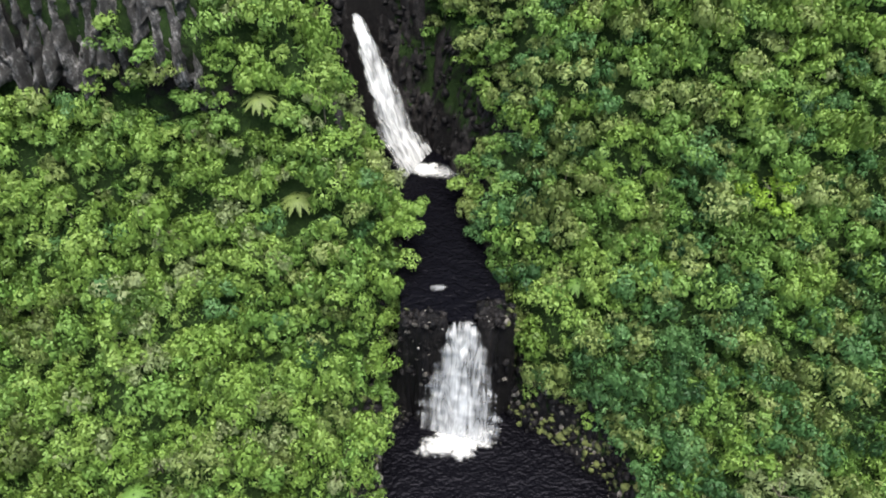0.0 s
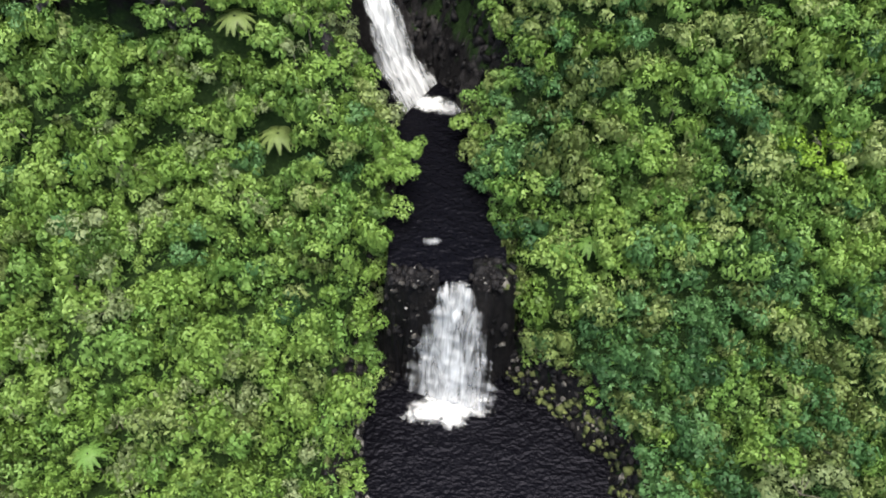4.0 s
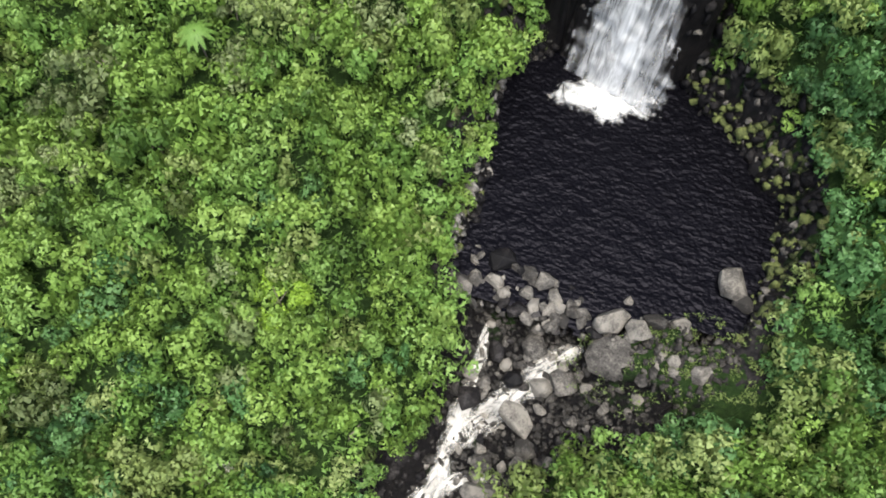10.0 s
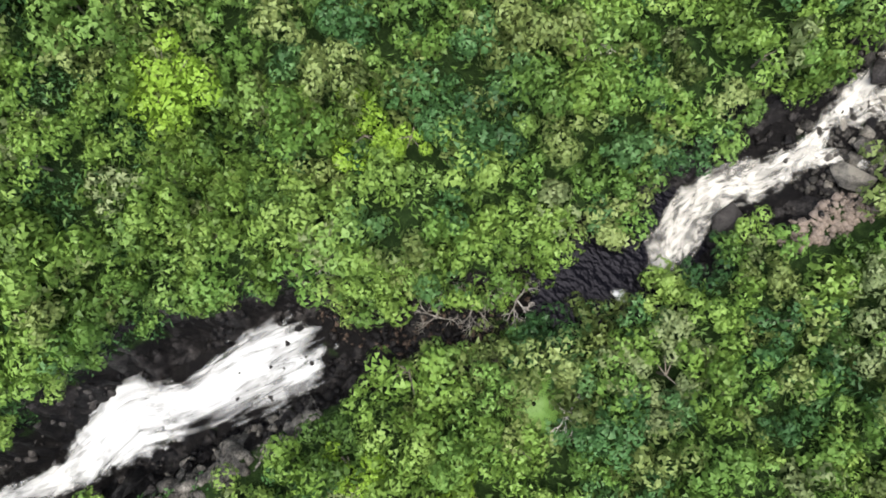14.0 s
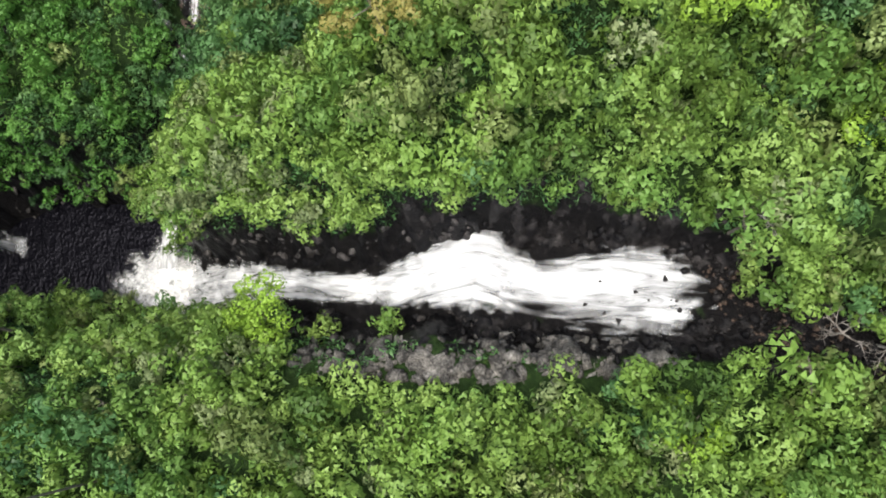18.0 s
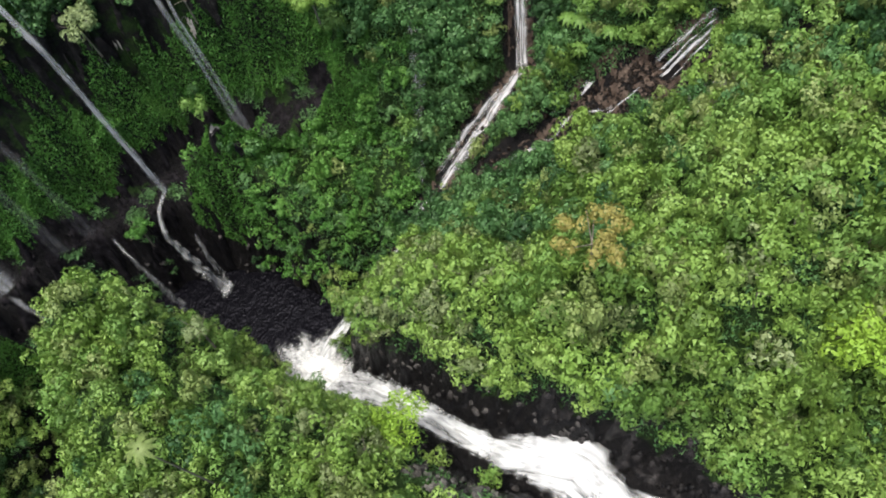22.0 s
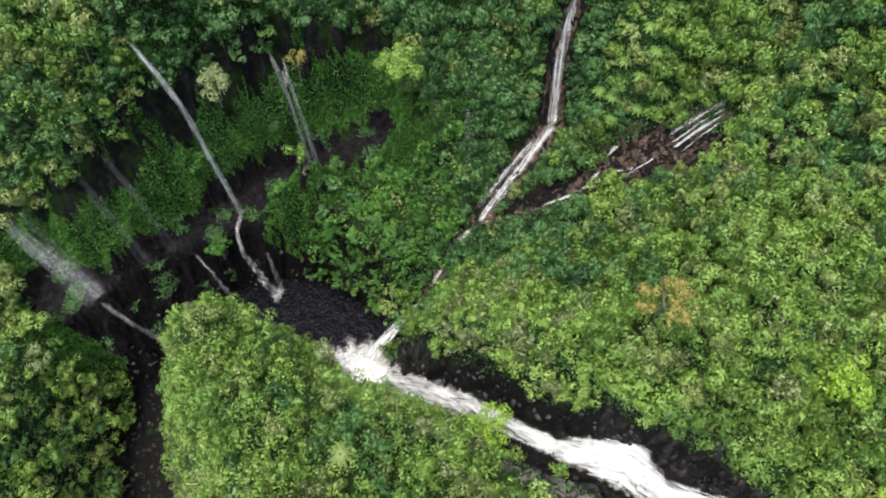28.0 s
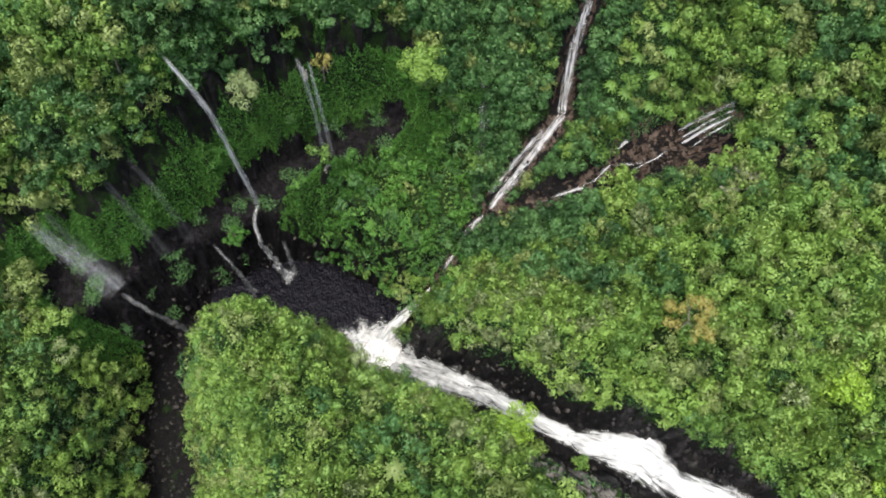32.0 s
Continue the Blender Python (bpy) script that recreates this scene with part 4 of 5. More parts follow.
base = np.stack([gx.ravel()[ledge_pick] + rng.uniform(-1.3, 1.3, 14000), gy.ravel()[ledge_pick] + rng.uniform(-1.3, 1.3, 14000), (gz + crag).ravel()[ledge_pick] + rng.uniform(0.05, 0.7, 14000)], 1)
tip = rng.normal(size=(14000, 2, 3)) * [0.17, 0.17, 0.12]
leaf_co = np.stack([base, base + tip[:, 0], base + tip[:, 1]], 1).reshape(-1, 3)
tagged(new("ledge_ferns", mesh_from("ledge_ferns", leaf_co, np.arange(42000).reshape(-1, 3), FOLIAGE["deep"], tone=0.6)), "small green ferns on the wet rock ledges", "ferns", kind="stuff")
TREE = {}
for kname in KINDS:
    for v in range(3):
        co, faces = SHAPES[12 + (v * 3 + KINDS.index(kname)) % 12]
        tc, tf = trunk(rng, 1.25, 0.07, 3)
        TREE[kname, v] = (mesh_from("crown", co * [1, 1, 1.4], faces, FOLIAGE[kname], tone=0.2 + 0.3 * v), mesh_from("trunk", tc, tf, BARK))
LABELS = {"green": "rounded green rainforest tree on the slope", "olive": "olive green shrubby tree on the slope", "bright": "bright fresh green tree on the slope", "deep": "deep green leafy tree, its colour also used as slope shade", "pale": "pale grey green tree standing out of the canopy", "fern": "low fresh green bush on the fern slope"}
for j in np.where(single)[0]:
    kname = KINDS[kind[j]]
    tree = thing("tree", LABELS[kname], "tree", group="trees on the slopes")
    tree.matrix_basis = Matrix.LocRotScale((px_[j], py_[j], pz[j]), Euler((0, 0, turn[j])), (rad[j],) * 3)
    a, b = TREE[kname, j % 3]
    part("crown", a, tree)
    part("trunk", b, tree)


# ---- trees that stand out ----
def special(kname, x, y, top, radius, label, seed, lobes=1, spread=0.0):
    """A tree of its own look, its crown's top at the given height."""
    r = np.random.default_rng(seed)
    tree = thing("tree", label, "tree")
    base = float(height(np.array([x]), np.array([y]))[0])
    base = max(base, top - 5.0 - radius)
    h = max(top - base, radius * 1.2 + 1.4)
    tree.location = (x, y, base)
    for k in range(lobes):
        co, faces = crown(r, radius, radius * 1.1, 760, radius * 0.075)
        a = 2 * np.pi * k / lobes + 0.5
        off = np.array([np.cos(a) * spread, np.sin(a) * spread, h - radius * 1.15 - (0.5 * k if k else 0)])
        part("crown", mesh_from("crown", co + off, faces, FOLIAGE[kname], tone=0.5), tree)
    tc, tf = trunk(r, h, 0.16, 4)
    part("trunk", mesh_from("trunk", tc, tf, BARK), tree)


for row in STANDOUT:
    special(*row)


def frond_plant(name, label, x, y, top, reach, fronds, seed, trunk_from=None):
    """A palm or tree fern: arching fronds of paired leaflets on a slim stem."""
    r = np.random.default_rng(seed)
    plant = thing(name, label, "palm" if name == "palm" else "tree fern")
    base = float(height(np.array([x]), np.array([y]))[0])
    plant.location = (x, y, base)
    h = max(top - base, 2.0)
    for k in range(fronds):
        a = 2 * np.pi * k / fronds + r.uniform(-0.15, 0.15)
        rise = r.uniform(0.25, 0.6)
        t = np.linspace(0.06, 1, 14)
        rr = reach * t
        zz = h + reach * (rise * t - (rise + 0.35) * t**2)
        mid = np.stack([rr * np.cos(a), rr * np.sin(a), zz], 1)
        side = np.array([-np.sin(a), np.cos(a), 0])
        co, fs = [], []
        for i, p in enumerate(mid[:-1]):
            w = reach * 0.17 * np.sin(np.pi * min(1, 0.18 + 0.82 * t[i])) + 0.05
            out = (mid[i + 1] - p) * 1.1
            for sgn in (-1, 1):
                n = len(co)
                tip = p + side * sgn * w + out * 1.2 + np.array([0, 0, -0.25 * w])
                co += [p, p + out * 0.75, tip, p + side * sgn * w * 0.5 + out * 0.2]
                fs.append([n, n + 1, n + 2, n + 3])
        part("frond", mesh_from("frond", np.array(co), np.array(fs), FOLIAGE["olive" if name == "palm" else "green"], tone=0.4), plant)
    tc, tf = trunk(r, h / 0.6, 0.13, 0)
    part("trunk", mesh_from("trunk", tc, tf, BARK), plant)


frond_plant("palm", "olive green palm rising above the canopy", -23.9, 8.1, 18.8, 2.5, 13, 91)
frond_plant("palm", "pale green palm on a thin leaning stem", -19.7, 1.2, 7.4, 2.7, 13, 92)
frond_plant("palm", "small palm on the wooded spur", -30.2, -159.3, -14.5, 1.7, 11, 93)
frond_plant("tree_fern", "green tree fern on the shaded slope", 17.7, -7.9, -0.4, 2.0, 12, 94)
frond_plant("tree_fern", "tree fern deep in the canopy", -38.1, -32.4, -9.6, 2.0, 12, 95)
for k, (x, y) in enumerate(FERNS):
    frond_plant("tree_fern", "light green tree fern in a grove on the rim", x, y, float(surface(np.array([x]), np.array([y]))[0]) + 2.6, 1.7, 11, 300 + k)
frond_plant("tree_fern", "wide tree fern beside the gully", -8.4, -94.8, -27.0, 3.0, 16, 96)


# ---- rocks ----
def rock_shape(rng_, points, flat=0.8, round_=0.0):
    """An angular rock: the hull of points on a lump, its edges worn where round_ is given."""
    v = rng_.normal(size=(points, 3))
    v /= np.linalg.norm(v, axis=1)[:, None]
    v *= rng_.uniform(0.8, 1.1, (points, 1)) * [rng_.uniform(0.9, 1.2), rng_.uniform(0.75, 1.0), flat]
    bm = bmesh.new()
    for p in v:
        bm.verts.new(p)
    hull = bmesh.ops.convex_hull(bm, input=bm.verts)
    bmesh.ops.delete(bm, geom=[g for g in hull["geom_interior"] if isinstance(g, bmesh.types.BMVert)], context="VERTS")
    if round_:
        bmesh.ops.dissolve_limit(bm, angle_limit=0.3, verts=bm.verts, edges=bm.edges)
        bmesh.ops.bevel(bm, geom=list(bm.edges), offset=round_, segments=2, profile=0.6, affect="EDGES", clamp_overlap=True)
    bmesh.ops.triangulate(bm, faces=bm.faces)
    bm.verts.index_update()
    co = np.array([q.co[:] for q in bm.verts])
    faces = np.array([[q.index for q in f.verts] for f in bm.faces])
    bm.free()
    return co, faces


rr = np.random.default_rng(17)
BLOCKS = [rock_shape(rr, 20, 0.8, 0.1) for _ in range(8)]
ROCKS = [rock_shape(rr, 13, 0.8) for _ in range(10)]
ROCK_MESH = [mesh_from("boulder", co, faces, BOULDER) for co, faces in BLOCKS]
DARK_MESH = [mesh_from("boulder", co, faces, WET_ROCK) for co, faces in BLOCKS]
BIG = [(-6.7, -45.5, 1.7), (-3.5, -41.7, 1.4), (-3.7, -43.9, 1.1), (-2.4, -44.8, 0.9), (1.1, -42.4, 1.1), (-0.7, -42.0, 0.9), (4.4, -44.4, 0.9), (7.8, -44.2, 2.1), (9.2, -41.6, 0.7), (1.7, -46.0, 1.1), (-1.5, -49.5, 1.2), (2.0, -48.3, 1.6), (-3.3, -52.4, 0.9), (8.8, -47.6, 2.3), (10.7, -44.5, 1.3)]
MORE = [(12.1, -43.3, 1.3), (14.4, -42.7, 1.4), (18.5, -36.8, 1.8), (19.7, -38.5, 1.2), (1.0, -51.8, 1.2), (3.8, -51.7, 1.3), (5.6, -50.6, 1.5), (-2.5, -54.7, 1.4), (2.4, -55.5, 2.2), (7.4, -53.8, 0.9), (0.4, -59.8, 1.1), (1.3, -62.7, 1.9), (3.8, -59.1, 1.1), (17.0, -46.7, 1.1), (4.0, -57.6, 1.1), (-4.6, -71.6, 1.6), (-4.2, -73.6, 1.0)]
for k, (x, y, size) in enumerate(BIG + MORE):
    bed = float(height(np.array([x]), np.array([y]))[0])
    level = max(bed, -19.9) if y > -46 else bed
    dark = k in (1, 10, 19, 22, 30, 31)
    flat = 0.55 if size > 2.15 else 1.0
    ob = new("boulder", (DARK_MESH if dark else ROCK_MESH)[k % 8])
    ob.matrix_basis = Matrix.LocRotScale((x, y, level + 0.42 * size), Euler((rr.uniform(-0.3, 0.3), rr.uniform(-0.3, 0.3), rr.uniform(0, 6.3))), (size * 1.05, size * 1.05, size * flat))
    tagged(ob, ("dark wet" if dark else "large flat grey" if flat < 1 else "weathered grey") + " boulder in the river bed", "boulder", "boulders below the pool")


def rubble(name, label, spots, material_, seed, flat=1.0):
    """Stones too many to count, as one mesh: rows of x, y, z and size."""
    r = np.random.default_rng(seed)
    co_all, f_all, n0 = [], [], 0
    for x, y, z, size in spots:
        co, faces = ROCKS[r.integers(10)]
        m = np.array(Euler(r.uniform(0, 6.3, 3)).to_matrix())
        q = (co * r.uniform(0.7, 1.3, 3)) @ m.T * size * [1, 1, flat] + [x, y, z]
        co_all.append(q)
        f_all.append(faces + n0)
        n0 += len(co)
    return tagged(new(name, mesh_from(name, np.concatenate(co_all), np.concatenate(f_all), material_)), label, "rocks", kind="stuff")


def scatter(n, test, size, seed, sink=0.1):
    """Places on the ground drawn from those that pass the test."""
    r = np.random.default_rng(seed)
    pick = r.choice(np.where(test.ravel())[0], n)
    x, y = gx.ravel()[pick] + r.uniform(-0.4, 0.4, n), gy.ravel()[pick] + r.uniform(-0.4, 0.4, n)
    s = size[0] + (size[1] - size[0]) * r.random(n) ** 2.2
    return np.stack([x, y, height(x, y) + sink * s, s], 1)


near_river = channel_distance(gx, gy, (RIVER,))
near_gorge = channel_distance(gx, gy, (GORGE,))
near_ledge = channel_distance(gx, gy, (LEDGE, SIDE, SIDE_C))
tilt = np.hypot(slope_x, slope_y)
near_belt = channel_distance(gx, gy, (BELT,))
sill = (np.hypot((gx + 3.0) / 3.4, (gy + 14.6) / 1.9) < 1) | (np.hypot((gx - 5.9) / 2.1, (gy + 13.6) / 2.6) < 1)
rubble("lip_rocks", "dark fractured rock at the lip of the fall", scatter(110, sill, (0.2, 0.8), 161, -0.1), WET_ROCK, 162)
rubble("lip_stones", "pale stones at the lip of the fall", scatter(12, sill, (0.12, 0.42), 163, 0.1), PALE_ROCK, 164)
rubble("fall_cliff", "black wet rock beside the broad fall", scatter(220, (gy < -15) & (gy > -23) & (gx > -11) & (gx < 12) & (tilt > 1.4), (0.25, 0.85), 165, 0.0), WET_ROCK, 166)
rubble("fall_stones", "grey weathered rock on the cliff beside the broad fall", scatter(110, (gy < -14) & (gy > -24) & (gx > -11) & (gx < -2) & (tilt > 0.9), (0.2, 0.6), 175, 0.05), BOULDER, 176)
falls = scatter(16, (gx > -32) & (gx < -25) & (gy < -101) & (gy > -114) & (near_river < 0.3), (0.25, 0.6), 167, 0.0)
falls[:, 2] = np.interp(falls[:, 1], [-115.5, -108.5, -103.6, -100.6], [-36.4, -34.9, -33.8, -33.0]) + 0.75
rubble("cascade_stones", "black wet stones breaking the white cascade", falls, WET_ROCK, 168)
field = (gx > -3 + (gy + 46) * 0.12) & (gx < 16 + (gy + 46) * 0.62) & (gy < -45.5) & (gy > -64)
dam = (gx > -7.5) & (gx < 12) & (gy < -41.5 - 0.12 * gx) & (gy > -47)
spots = np.concatenate([scatter(190, field, (0.3, 0.85), 99, 0.3), scatter(75, dam, (0.3, 0.95), 98, 0.25)])
spots[:, 2] = np.where(spots[:, 1] > -47, np.maximum(spots[:, 2], -19.7 + 0.3 * spots[:, 3]), spots[:, 2])
for x, y, z, size in spots:
    ob = new("boulder", (ROCK_MESH if rr.random() < 0.8 else DARK_MESH)[rr.integers(8)])
    ob.matrix_basis = Matrix.LocRotScale((x, y, z), Euler(tuple(rr.uniform(-0.5, 0.5, 2)) + (rr.uniform(0, 6.3),)), tuple(size * rr.uniform(0.75, 1.25, 3)))
    tagged(ob, "small weathered grey boulder in the stony rapids", "boulder", "boulders below the pool")
rubble("river_stones", "grey stones and cobbles on the river bed", scatter(2200, field | ((near_river < 0.8) & (gy < -41) & (gy > -66) & (gx > -5)), (0.16, 0.55), 101, 0.3), BOULDER, 102)
rubble("bank_rocks", "dark wet basalt blocks along the river banks", scatter(800, (near_river > -0.6) & (near_river < 4.4) & (gy > -47) & (gy < -5) & (tilt > 0.8), (0.2, 1.1), 103, 0.0), WET_ROCK, 104)
rubble("mossy_rocks", "mossy dark rocks on the banks of the pools", scatter(350, (near_river > 0.2) & (near_river < 4.6) & (gy > -47) & (gy < -8) & (tilt > 0.5), (0.2, 0.8), 121, 0.05), MOSSY_ROCK, 122)
rubble("shore_rocks", "pale grey rocks along the shore of the plunge pool", scatter(170, (near_river > -0.2) & (near_river < 1.4) & (gy > -46) & (gy < -22) & (gx < 0), (0.2, 0.75), 123, 0.15), PALE_ROCK, 124)
rubble("bank_stones", "weathered grey rocks of the bank beside the plunge pool", scatter(150, (near_river > 0.1) & (near_river < 3.6) & (gy > -40) & (gy < -14) & (gx > 5), (0.2, 0.75), 171, 0.05), BOULDER, 172)
rubble("bank_moss", "mossy green humps on the bank beside the plunge pool", scatter(200, (near_river > 0.0) & (near_river < 3.8) & (gy > -42) & (gy < -16) & (gx > 5) & (wobble(gx, gy, 5, 66) > 0.0), (0.3, 0.9), 173, 0.05), MOSSY_ROCK, 174)
rubble("fall_rocks", "black wet rock beside the upper fall", scatter(500, (near_river > -0.5) & (near_river < 6.5) & (gy > 10) & (gy < 34), (0.3, 1.1), 105, 0.0), WET_ROCK, 106)
rubble("gully_rocks", "dark rocks lining the narrow gully", scatter(600, (near_river > -1.4) & (near_river < 1.6) & (gy < -60) & (gy > -104), (0.15, 0.65), 107, 0.0), WET_ROCK, 108)
rubble("brown_stones", "wet brown stones on the gully bed", scatter(420, (near_river < -0.2) & (gy < -82) & (gy > -101), (0.12, 0.45), 125, 0.1), BROWN_ROCK, 126)
rubble("pink_rocks", "pinkish brown rock face above the rapids", scatter(280, (np.hypot((gx - 1.9 - 0.43 * (gy + 67)) / 1.5, (gy + 67) / 4.8) < 1), (0.2, 0.65), 127, 0.05), PINK_ROCK, 128)
rubble("cascade_rocks", "pale fractured rock beside the cascade", scatter(150, (near_belt < 0.3) & (gy < -108), (0.4, 1.25), 109, 0.0), PALE_ROCK, 110)
rubble("cascade_bank", "dark grey broken rock along the cascade", scatter(260, ((near_belt < 0.5) & (gy >= -112)) | ((near_river > -0.4) & (near_river < 1.2) & (gy < -100) & (gy > -124)), (0.2, 0.8), 129, 0.0), WET_ROCK, 130)
rubble("gorge_rocks", "black wet rock walls of the lower gorge", scatter(800, (near_gorge > -0.3) & (near_gorge < 2.6) & (gy < -118), (0.25, 0.95), 111, 0.0), WET_ROCK, 112)
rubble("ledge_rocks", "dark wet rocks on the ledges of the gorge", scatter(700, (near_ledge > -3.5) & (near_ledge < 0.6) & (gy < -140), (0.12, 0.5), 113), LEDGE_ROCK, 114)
rubble("stream_rocks", "wet brown rocks in the side streams", scatter(700, (near_ledge < 1.2) & (gy > -142), (0.15, 0.7), 131, 0.0), BROWN_ROCK, 132)
rubble("stream_bank", "pink brown rock beside the stepped stream", scatter(160, np.hypot((gx + 95.5) / 4, (gy + 114) / 6) < 1, (0.2, 0.7), 133, 0.0), BROWN_ROCK, 134)
rubble("slope_rocks", "grey bare rock showing on the wooded slope", scatter(120, np.hypot((gx + 85.5) / 3.4, (gy + 104) / 4) < 1, (0.3, 0.9), 135, 0.2), PALE_ROCK, 136)
rubble("canyon_stones", "grey stones on the canyon floor", scatter(500, (near_gorge < 0.5) & (gx > -56) & (gy < -195), (0.15, 0.7), 115), BOULDER, 116)


def fracture(x, y, size, seed):
    """Broken rock: for each place the level of its block and how near it lies to a joint."""
    r = np.random.default_rng(seed)
    jx, jy, lev = r.random((97, 97)), r.random((97, 97)), r.random((97, 97))
    cx, cy = np.floor(x / size).astype(int), np.floor(y / size).astype(int)
    d1, d2, level = np.full(x.shape, 9.0), np.full(x.shape, 9.0), np.zeros(x.shape)
    for ox in (-1, 0, 1):
        for oy in (-1, 0, 1):
            i, j = (cx + ox) % 97, (cy + oy) % 97
            d = np.hypot(x / size - cx - ox - jx[i, j], y / size - cy - oy - jy[i, j])
            near = d < d1
            d2 = np.where(near, d1, np.minimum(d2, d))
            level = np.where(near, lev[i, j], level)
            d1 = np.minimum(d1, d)
    return level - 0.5, np.clip(1 - (d2 - d1) / 0.18, 0, 1)


def rock_face(name, label, x0, x1, y0, y1, test, material_, seed, size=1.3, step=0.27, bulk=0.55, cover=-1.15):
    """Jointed rock over the ground wherever the test of x, y and height holds."""
    X, Y = np.meshgrid(np.arange(x0, x1, step), np.arange(y0, y1, step))
    Z = surface(X, Y)
    sx, sy = (surface(X + 0.4, Y) - surface(X - 0.4, Y)) / 0.8, (surface(X, Y + 0.4) - surface(X, Y - 0.4)) / 0.8
    wx, wy = X + 0.3 * wobble(X, Y, 1.6, seed + 1) + 0.12 * Z, Y + 0.3 * wobble(X, Y, 1.5, seed + 2) - 0.15 * Z
    big, joint = fracture(wx, wy, size, seed)
    small, joint_small = fracture(wx, wy, size * 0.45, seed + 3)
    out = 0.12 + bulk * (big + 0.45 * small) - 0.32 * joint - 0.12 * joint_small
    ln = np.sqrt(1 + sx**2 + sy**2)
    keep = test(X, Y, Z) & (wobble(X, Y, 5, seed + 4) > cover)
    co = np.stack([X - sx / ln * out, Y - sy / ln * out, Z + out / ln], -1).reshape(-1, 3)
    i = np.arange(X.size).reshape(X.shape)
    quads = np.stack([i[:-1, :-1], i[:-1, 1:], i[1:, 1:], i[1:, :-1]], -1).reshape(-1, 4)
    quads = quads[keep.ravel()[quads].all(1)]
    used, back = np.unique(quads, return_inverse=True)
    return tagged(new(name, mesh_from(name, co[used], back.reshape(-1, 4), material_)), label, "rock face", kind="structure")


def beside(lines, near, far):
    return lambda x, y, z: (channel_distance(x, y, lines) > near) & (channel_distance(x, y, lines) < far)


rock_face("rock_face_1", "dark jointed basalt around the plunge pool", -22, 30, -47, -7, lambda x, y, z: beside((RIVER,), -1.2, 4.2)(x, y, z) & (z > -20.3) & ~((z < -0.6) & (y > -13.5)) | (np.hypot((x + 3.0) / 3.6, (y + 14.6) / 2.2) < 1) | (np.hypot((x - 5.9) / 2.3, (y + 13.6) / 2.8) < 1), WET_ROCK, 201)
rock_face("rock_face_2", "black wet rock around the upper fall", -26, 10, 7, 36, lambda x, y, z: beside((RIVER,), -1.5, 7.0)(x, y, z) & (z > -0.8), WET_ROCK, 202, 1.6)
rock_face("rock_face_3", "dark rock walls of the gully and the cascade", -46, 6, -125, -60, lambda x, y, z: beside((RIVER,), -0.8, 1.8)(x, y, z) | (beside((RIVER,), -0.8, 4.4)(x, y, z) & (y < -98) & (x < -24 + (y + 100) * 0.55)), WET_ROCK, 203, 1.1)
rock_face("rock_face_4", "pale fractured rock bank beside the cascade", -38, -18, -140, -107, beside((BELT,), -9, 0.5), PALE_ROCK, 204, 1.5, bulk=1.0, cover=-0.75)
rock_face("rock_face_5", "grey broken rock bank above the gully", -28, -10, -107, -86, beside((BELT,), -9, 0.4), WET_ROCK, 205, 1.0)
rock_face("rock_face_6", "black wet walls of the lower gorge", -90, -14, -222, -118, lambda x, y, z: beside((GORGE,), -0.6, 4.2)(x, y, z) & (z > -80.6), WET_ROCK, 206, 1.5)
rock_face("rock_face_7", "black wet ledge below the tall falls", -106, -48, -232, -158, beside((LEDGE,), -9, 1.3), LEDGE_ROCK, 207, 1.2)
rock_face("rock_face_8", "wet brown rock under the side streams", -128, -58, -168, -92, lambda x, y, z: beside((SIDE, SIDE_C), -9, -0.1)(x, y, z) | (np.hypot((x + 94) / 7, (y + 112.5) / 10.5) < 1) | (np.hypot((x + 97) / 5, (y + 106.4) / 5.4) < 1), BROWN_ROCK, 208, 1.0, bulk=0.4, cover=-0.7)

# Bare cliff; its dark rock also stands in for shade under the overhanging rim.
rock_face("rock_face_9", "broken cliff below the amphitheatre rim, dark rock for overhang shade", -112, -52, -236, -160, lambda x, y, z: beside((LEDGE,), 4.4, 7.6)(x, y, z) & (z > -48), WET_ROCK, 209, 1.6, bulk=0.9, cover=-0.5)
rock_face("rock_face_10", "grey bare rock under the rim", -100, -78, -196, -176, lambda x, y, z: beside((LEDGE,), 4.0, 7.0)(x, y, z) & (z > -46) & (z < -34), PALE_ROCK, 210, 1.4, bulk=1.1, cover=0.1)


def cliff(name, label, x0, x1, y0, tilt_y, seed):
    """A streaked rock wall of broken columns standing before the slope."""
    ax, ah = np.arange(x0, x1, 0.35), np.linspace(0, 1, 46)
    X, H = np.meshgrid(ax, ah)
    line = y0 + tilt_y * (X + 40)
    foot, head = surface(X, line - 0.5) - 1.0, surface(X, line + 5.0) + 0.8
    step = np.round(2.4 * wobble(X, 2 * H, 3.2, seed)) * 0.75 + 0.55 * wobble(X, 6 * H, 1.7, seed + 1) + 0.25 * wobble(X, 14 * H, 0.9, seed + 2)
    Y = line - 0.9 + 5.0 * H - 1.0 * step - 0.7
    sunk = 6 * np.clip((X + 34) / 7, 0, 1) + 5 * np.clip((-57 - X) / 6, 0, 1) + 3.0 * np.clip(wobble(X, 16 * H, 11, seed + 4) - 0.35, 0, 1)
    Z = foot + (head - foot) * H + 0.3 * wobble(X, 9 * H, 1.4, seed + 3) - sunk
    co = np.stack([X, Y, Z], -1).reshape(-1, 3)
    i = np.arange(X.size).reshape(X.shape)
    quads = np.stack([i[:-1, :-1], i[:-1, 1:], i[1:, 1:], i[1:, :-1]], -1).reshape(-1, 4)
    return tagged(new(name, mesh_from(name, co, quads, CLIFF)), label, "cliff", kind="structure")


cliff("cliff", "grey white streaked rock wall above the forest", -64, -26, 10.5, -0.06, 141)


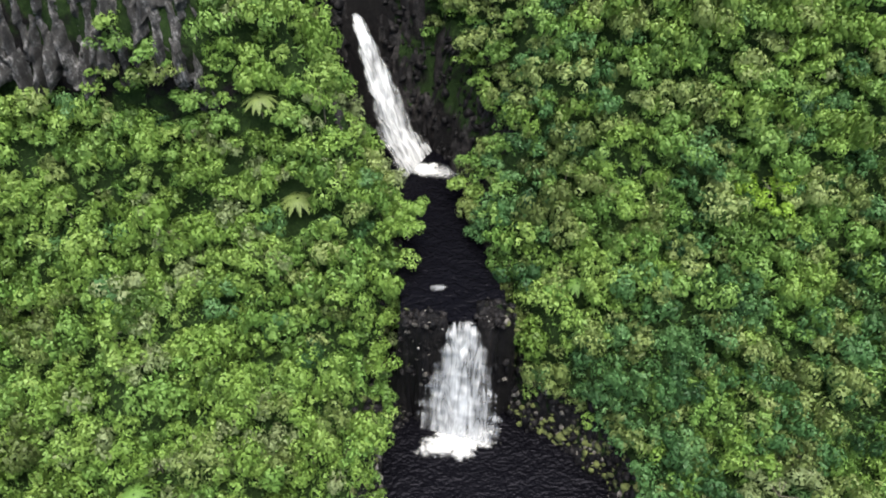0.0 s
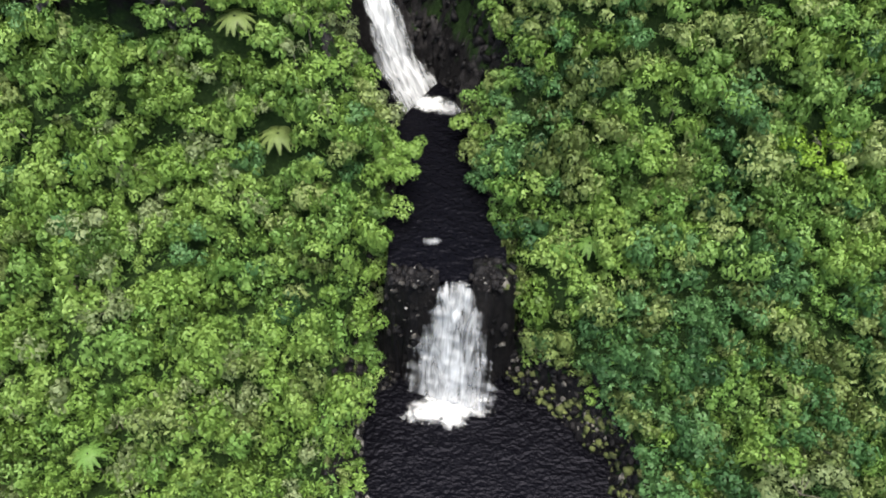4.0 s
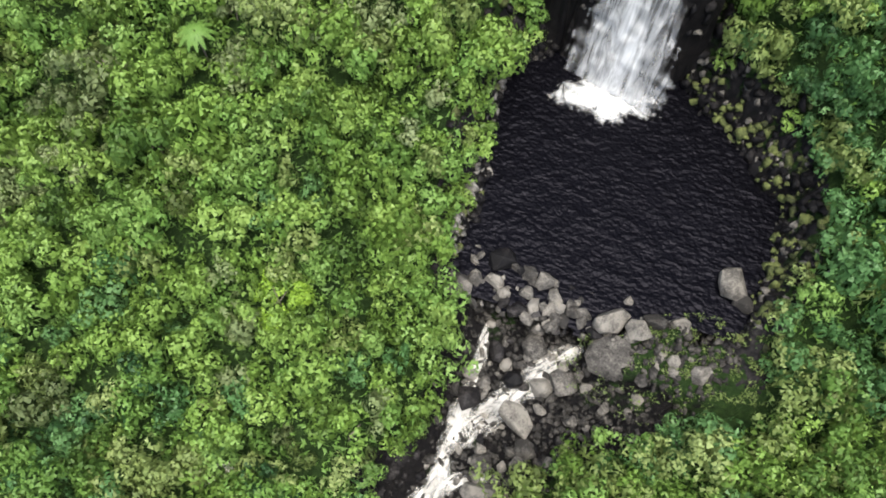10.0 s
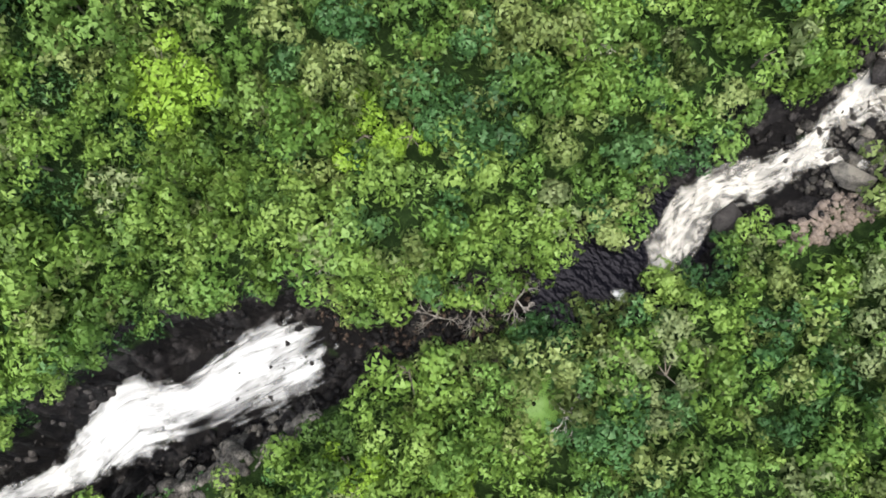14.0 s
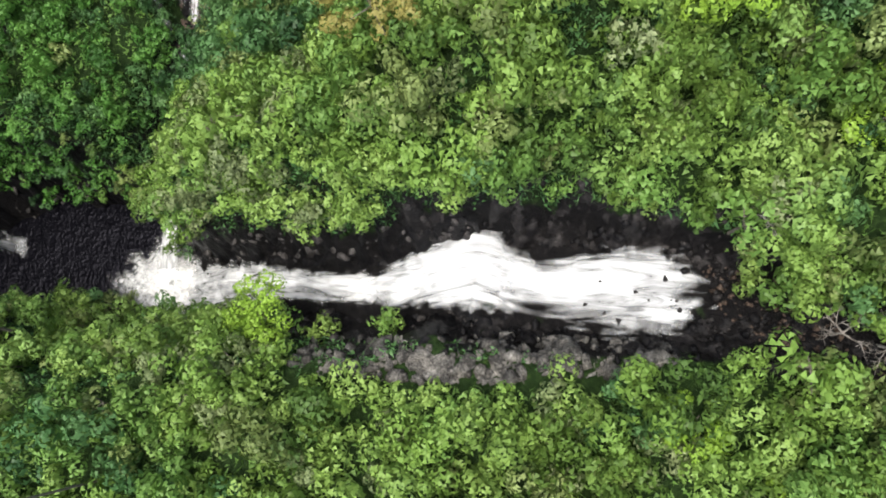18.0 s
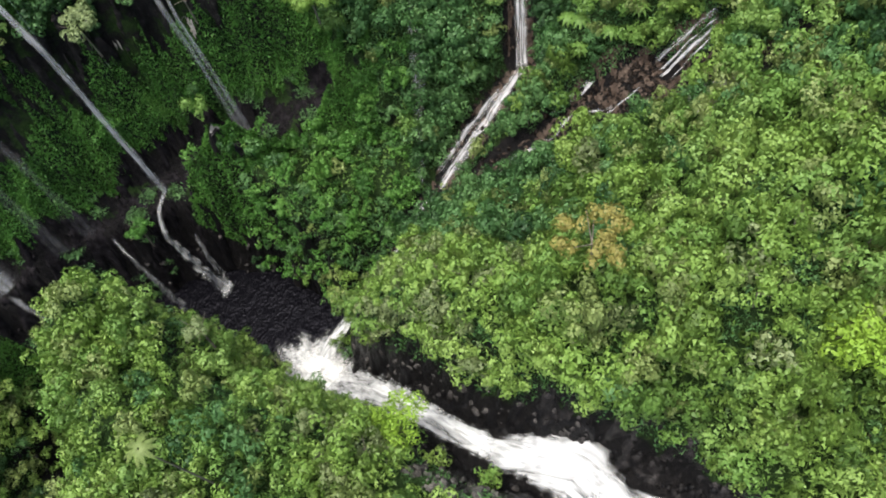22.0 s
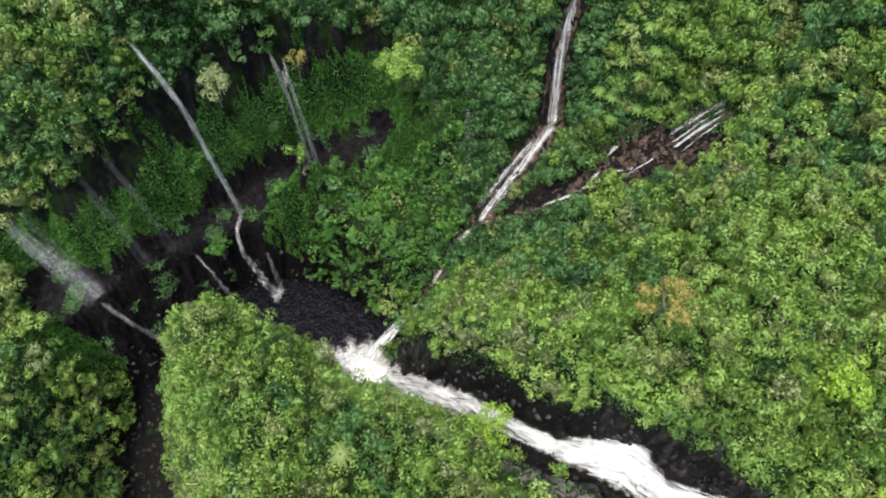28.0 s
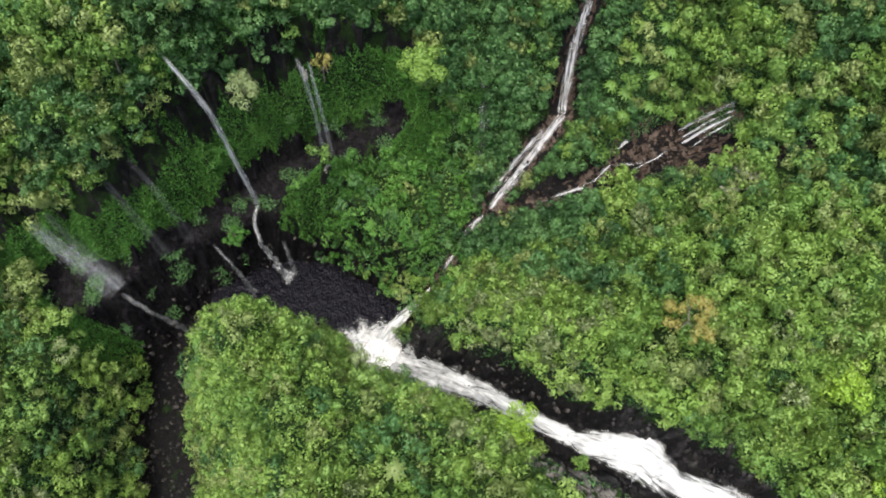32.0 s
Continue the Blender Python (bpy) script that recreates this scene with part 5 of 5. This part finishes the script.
# ---- dead wood ----
def dead_tree(x, y, z, reach, seed, label):
    """Bare grey branches that fork towards their tips."""
    r = np.random.default_rng(seed)
    wood = thing("dead_tree", label, "dead tree", group="dead trees")
    wood.location = (x, y, z)

    def fork(a, direction, length, radius, depth, out):
        b = a + direction * length
        p = np.cross(direction, [0.31, 0.2, 0.93])
        p /= np.linalg.norm(p)
        q = np.cross(direction, p)
        ang = np.arange(5) * 2 * np.pi / 5
        ringv = np.cos(ang)[:, None] * p + np.sin(ang)[:, None] * q
        out.append((np.concatenate([a + ringv * radius, b + ringv * radius * 0.65])))
        if depth:
            for _ in range(2 if depth < 3 else 3):
                d = direction + 0.55 * r.normal(size=3)
                fork(b, d / np.linalg.norm(d), length * r.uniform(0.6, 0.85), radius * 0.62, depth - 1, out)

    for k in range(4):
        a = 2 * np.pi * k / 4 + r.uniform(-0.5, 0.5)
        d = np.array([np.cos(a), np.sin(a), r.uniform(0.2, 0.9)])
        out = []
        fork(np.zeros(3), d / np.linalg.norm(d), reach * 0.4, 0.1, 4, out)
        co = np.concatenate(out)
        quad = np.array([[i, (i + 1) % 5, 5 + (i + 1) % 5, 5 + i] for i in range(5)])
        faces = np.concatenate([quad + 10 * n for n in range(len(out))])
        part("branch", mesh_from("branch", co, faces, DEAD), wood)
    co, faces = trunk(r, 2.5, 0.16, 0)
    part("trunk", mesh_from("trunk", co - [0, 0, 1.5], faces, DEAD), wood)


DEAD = stone("bleached dead wood", (0.12, 0.11, 0.1), (0.26, 0.245, 0.23), (0.42, 0.4, 0.38))
for x, y, up, reach, seed in ((-17.2, -91.5, 4.6, 2.4, 151), (-14.6, -88.6, 4.4, 2.2, 152), (-19.2, -94.2, 4.4, 2.2, 153), (-23.5, -68.5, 3.8, 2.0, 154), (-30, -97, 3.8, 2.0, 155), (-5.5, -93.5, 3.8, 2.0, 156)):
    dead_tree(x, y, float(surface(np.array([x]), np.array([y]))[0]) + up * 0.55, reach, seed, "bare bleached dead tree among green crowns")
